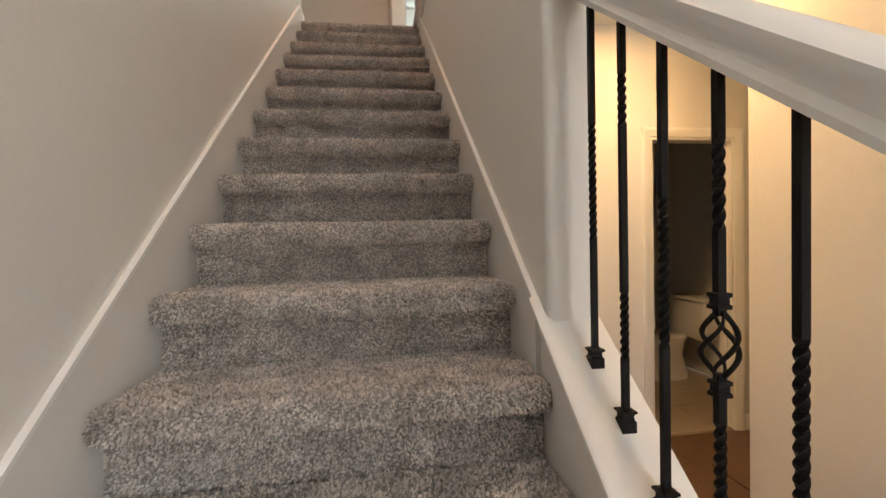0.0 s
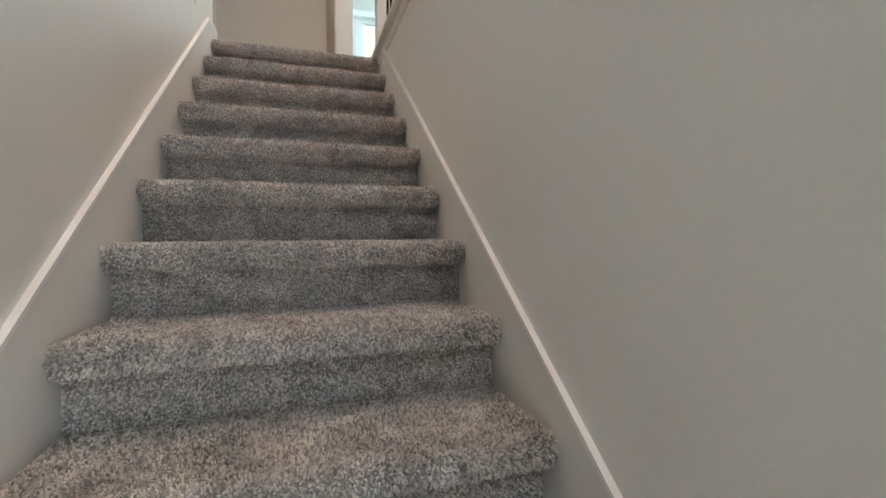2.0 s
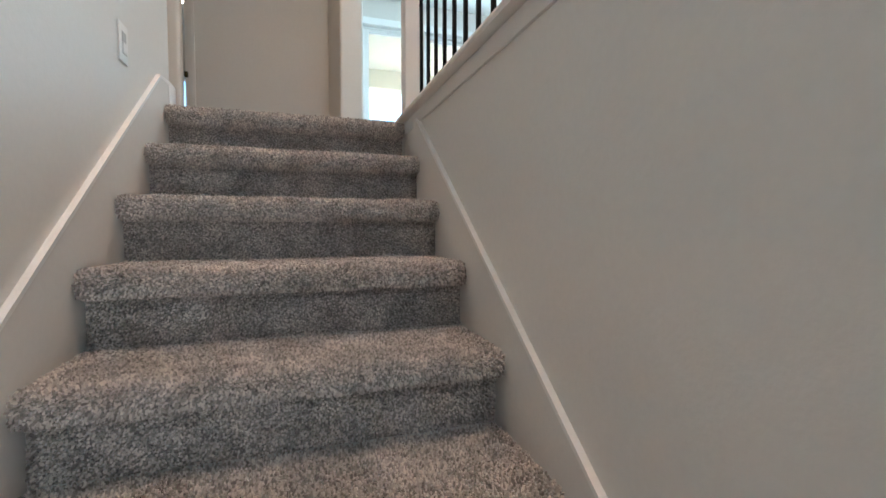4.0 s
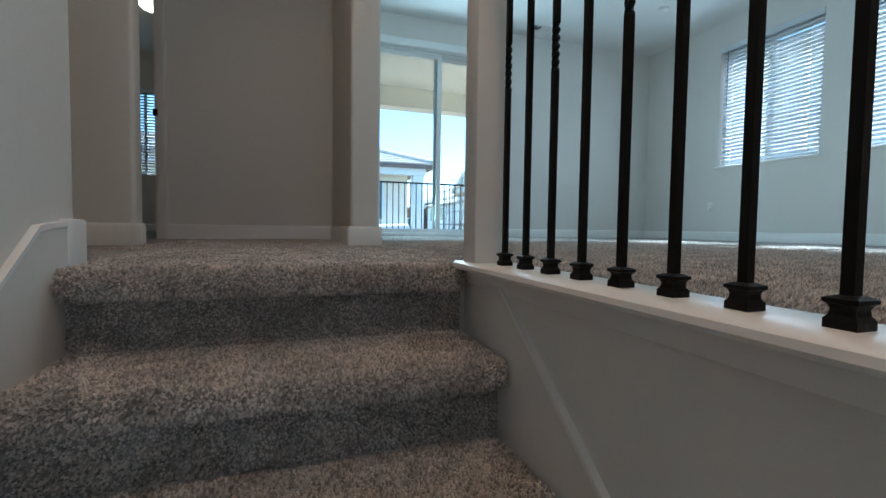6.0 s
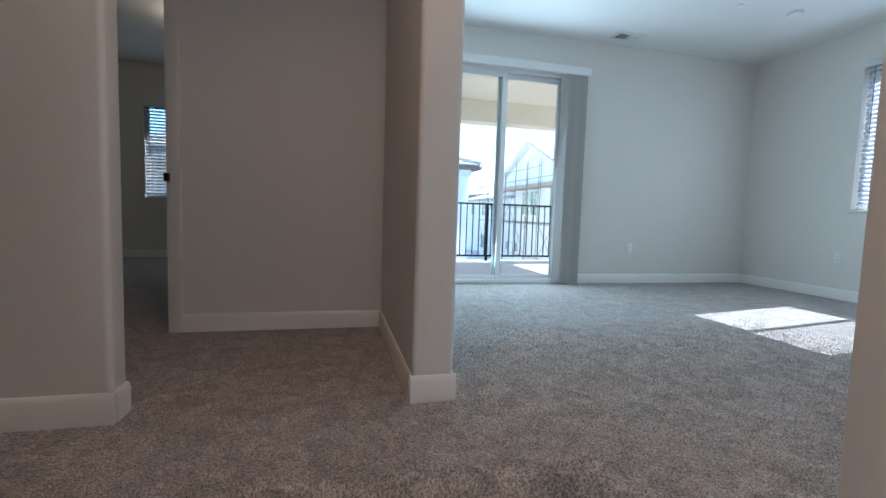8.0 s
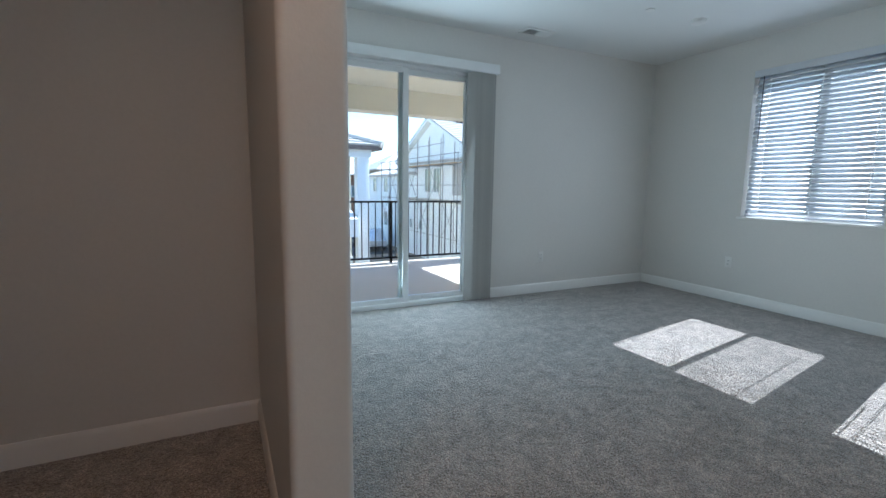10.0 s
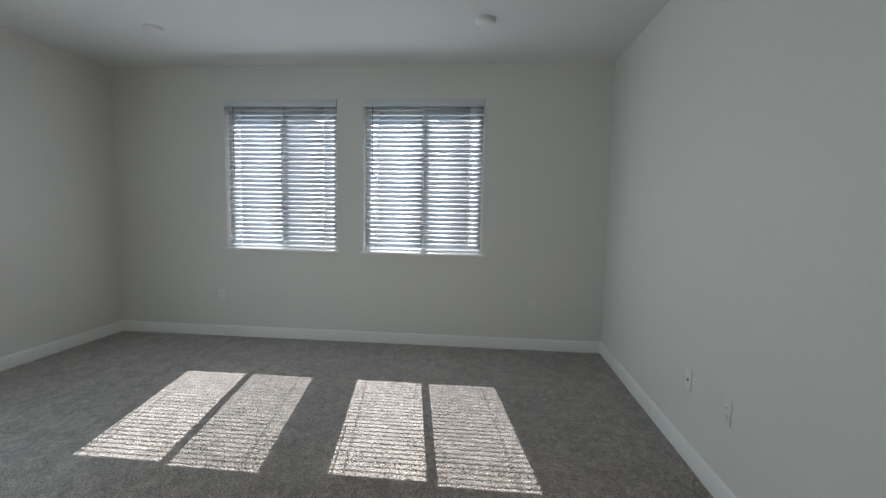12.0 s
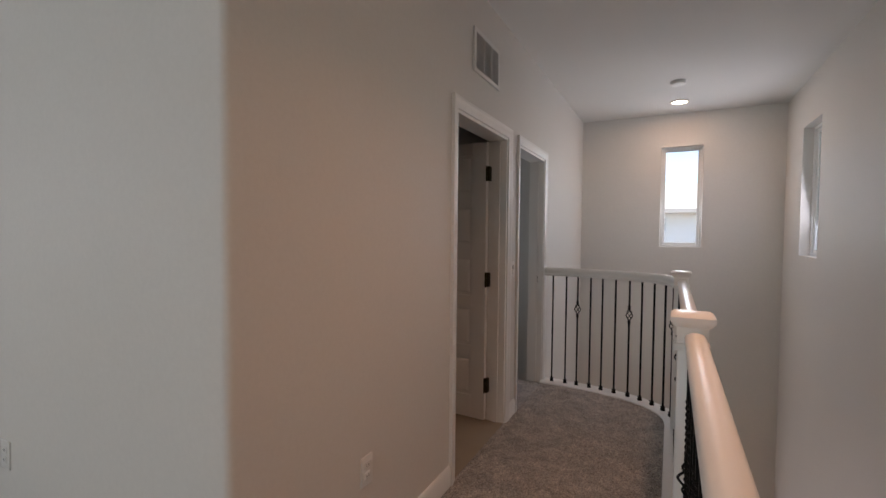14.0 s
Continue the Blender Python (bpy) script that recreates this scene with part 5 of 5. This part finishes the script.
for sgn in (-1, 1):
    bm = bmesh.new()
    e = FY + sgn * (HALF + over)
    ze = EAVE - over * PITCH
    sweep(bm, [(FY, RIDGE + 0.02), (e, ze + 0.02), (e, ze + 0.20), (FY, RIDGE + 0.20)], [((FX - over, 0, 0), (0, 1, 0), (0, 0, 1)), ((FX + 11.3, 0, 0), (0, 1, 0), (0, 0, 1))])
    part("roof", bm, STUCCO_WHITE, hb, "white painted rake boards")
    bm = bmesh.new()
    a, b = (FX - over, e, ze + 0.21), (FX + 11.3, e, ze + 0.21)
    c, d = (FX - over, FY, RIDGE + 0.21), (FX + 11.3, FY, RIDGE + 0.21)
    roof_courses(bm, *((a, b, c, d) if sgn < 0 else (b, a, d, c)), 17)
    part("roof_tiles", bm, TILE_ROOF, hb, "grey-brown flat roof tiles")["kind"] = "stuff"
for x, u in ((12.6, 0.7), (13.6, 2.0), (16.5, 1.1)):
    z = RIDGE + 0.2 - u * PITCH
    vent = part("roof_vent", B(x - 0.22, FY - u - 0.22, z - 0.1, x + 0.22, FY - u + 0.22, z + 0.26, 0.06), DARK, hb, "dark roof vent")
for y0 in (25.28, 24.02):
    house_window(hb, "y", FX - 0.01, y0, y0 + 0.98, 0.82, 2.33, -1)
part("belt", B(FX - 0.10, FY - HALF - 0.02, 0.28, FX, FY + HALF + 0.02, 0.48, 0.01), SCRATCH_COAT, hb, "unpainted tan belt course")
part("belt", B(FX - 0.08, FY - HALF - 0.02, 2.62, FX, FY + HALF + 0.02, 2.76, 0.01), SCRATCH_COAT, hb, "unpainted tan belt course")
# Raised grey panel stands in for a recess in the facade.
part("panel", B(FX - 0.05, 20.3, 0.75, FX, 22.5, 2.45, 0.01), CONCRETE, hb, "grey panel standing in for a recess")
for y in (26.6, 28.2):
    house_window(hb, "y", FX - 0.01, y, y + 0.6, -1.6, -0.9, -1)
part("wing_wall", B(FX + 0.1, FY + HALF, GZ, FX + 9, 38.6, 2.05), STUCCO_WHITE, hb, "white lower wing")
part("wing_roof", hip_roof(FX + 0.1, FY + HALF - 2.5, FX + 9, 38.6, 2.1, 1.5, 0.35), TILE_ROOF, hb, "grey tiled wing roof")
for y, z in ((33.6, 0.7), (33.6, -1.9), (36.4, 0.7)):
    house_window(hb, "y", FX + 0.09, y, y + 0.9, z, z + 1.2, -1)

sc = empty("scaffold", (FX - 1.0, FY, GZ), label="steel pipe scaffold with rails and boards round a house", category="scaffold")
sc.matrix_world = Matrix.Identity(4)
SX, SX2 = FX - 0.95, FX - 0.25
posts = [20.2, 21.9, 23.6, 25.3, 27.0, 28.7, 30.4, 32.1]
for i, y in enumerate(posts):
    for x in (SX, SX2):
        part("standard", cyl(bmesh.new(), (x, y, GZ), (x + 0.02, y, 3.95 if 21 < y < 29 else 2.9), 0.022, 6), STEEL, sc)
for z in (-1.5, 0.45, 1.3, 2.35, 2.9, 3.5):
    y1 = 32.3 if z < 3 else 28.9
    y0 = 20.0 if z < 3 else 21.7
    part("ledger", cyl(bmesh.new(), (SX, y0, z), (SX, y1, z - 0.03), 0.018, 6), STEEL, sc)
for i in range(len(posts) - 1):
    z = (-1.5, 0.45)[i % 2]
    part("brace", cyl(bmesh.new(), (SX - 0.03, posts[i], z), (SX - 0.03, posts[i + 1], z + 1.9), 0.014, 6), STEEL, sc)
    part("brace", cyl(bmesh.new(), (SX - 0.03, posts[i + 1], z), (SX - 0.03, posts[i], z + 1.9), 0.014, 6), STEEL, sc)
    if i < 5:
        part("walk_board", B(SX, posts[i] + 0.05, 2.40, SX2, posts[i + 1] - 0.05, 2.45), TIMBER, sc, "raw timber walk board")
for y in posts:
    for z in (0.4, 2.36):
        part("transom", cyl(bmesh.new(), (SX - 0.05, y, z), (SX2 + 0.05, y, z), 0.02, 6), STEEL, sc)


def small_house(name, x0, y0, x1, y1, top, roof_h, mat, label, wins):
    h = empty(name, (x0, y0, GZ), label=label, category="house", group="houses of the neighbourhood")
    h.matrix_world = Matrix.Identity(4)
    part("wall", B(x0, y0, GZ, x1, y1, top), mat, h)
    part("roof", hip_roof(x0, y0, x1, y1, top + 0.1, roof_h), TILE_ROOF, h)
    for axis, at, a0, a1, z0, z1, side in wins:
        house_window(h, axis, at, a0, a1, z0, z1, side)
    return h


small_house("far_house", 9.5, 52, 22, 62, 2.6, 1.8, STUCCO_WHITE, "white far house with a tiled roof", [("x", 51.98, 11, 12.5, 0, 1.5, -1), ("x", 51.98, 15, 16.5, 0, 1.5, -1), ("y", 9.48, 54, 55.5, 0, 1.5, -1)])
small_house("far_house", 10.6, 47, 13.0, 50.5, 2.3, 0.8, BROWN, "brown-sided far house with a tiled roof", [("x", 46.98, 11.5, 12.3, 0.0, 1.2, -1)])
small_house("far_house", 14, 44, 26, 50, 2.8, 2.0, STUCCO_TAN, "tan far house with a tiled roof", [("x", 43.98, 16, 17.5, 0, 1.5, -1)])
small_house("side_house", 9.0, -8, 19, 11, 3.7, 2.1, STUCCO_WHITE, "white stucco neighbouring house in shade", [("y", 8.98, 0.2, 1.2, 0.3, 1.6, -1)])
small_house("front_house", -6.5, -26, 4.5, -17, 2.1, 1.3, STUCCO_WHITE, "white stucco house across the street with a tiled roof", [("x", -16.98, 0.22, 0.95, 1.40, 1.97, 1)])
small_house("west_house", -18, -14, -8, 2, 0.2, 1.6, STUCCO_WHITE, "white stucco neighbouring house with a tiled roof", [])
small_house("north_house", -16, 14, -10, 26, 2.4, 2.0, STUCCO_WHITE, "white stucco house with a tiled roof", [])

car = empty("parked_car", (9.3, 32.2, GZ + 0.02), label="pale grey sedan parked on the street", category="car")
body = [(-2.2, 0.35), (-2.25, 0.75), (-1.5, 0.92), (-0.9, 1.38), (0.5, 1.42), (1.25, 0.98), (2.15, 0.85), (2.25, 0.4), (2.0, 0.28), (-2.0, 0.28)]
part("body", sweep(bmesh.new(), body, [((-0.85, 0, 0), (0, 1, 0), (0, 0, 1)), ((0.85, 0, 0), (0, 1, 0), (0, 0, 1))]), CAR_PAINT, car)
for sx in (-0.86, 0.86):
    part("side_window", sweep(bmesh.new(), [(-1.2, 0.95), (-0.82, 1.32), (0.45, 1.35), (1.0, 0.98)], [((sx - 0.01, 0, 0), (0, 1, 0), (0, 0, 1)), ((sx + 0.01, 0, 0), (0, 1, 0), (0, 0, 1))]), SKY_GLASS, car)
    for y in (-1.4, 1.4):
        wh = part("wheel", cyl(bmesh.new(), (sx - 0.1, y, 0.32), (sx + 0.03, y, 0.32), 0.32, 20), DARK, car)
        part("rim", cyl(bmesh.new(), (sx - 0.11, y, 0.32), (sx + 0.04, y, 0.32), 0.2, 16), CHROME, wh)
car.rotation_euler = (0, 0, radians(-6))

# planks of the lower hall and tiles of the bathroom
lower_floor, bath_floor = bpy.data.objects["floor_lower"], bpy.data.objects["floor_bathroom"]
PLANK = mesh_of(B(-0.0885, -0.60, -0.006, 0.0885, 0.60, 0.006, 0.0015, seg=1), "plank", WOOD)
for i in range(15):
    for j in range(3):
        y = -3.62 + 1.204 * j + 0.4 * (i % 3) - 0.4
        if y + 0.6 < -1.02 + 0.002 or j < 2:
            shared("plank", PLANK, lower_floor, pose(0.23 + 0.1785 * i, min(y, -1.624), LOW - 0.005 + 0.0004 * ((i + j) % 2)))
FLOOR_TILE = mesh_of(B(-0.2235, -0.2235, -0.004, 0.2235, 0.2235, 0.004, 0.0015, seg=1), "tile", STONE)
for i in range(5):
    for j in range(3):
        shared("tile", FLOOR_TILE, bath_floor, pose(0.37 + 0.45 * i, -0.79 + 0.45 * j, LOW - 0.001))
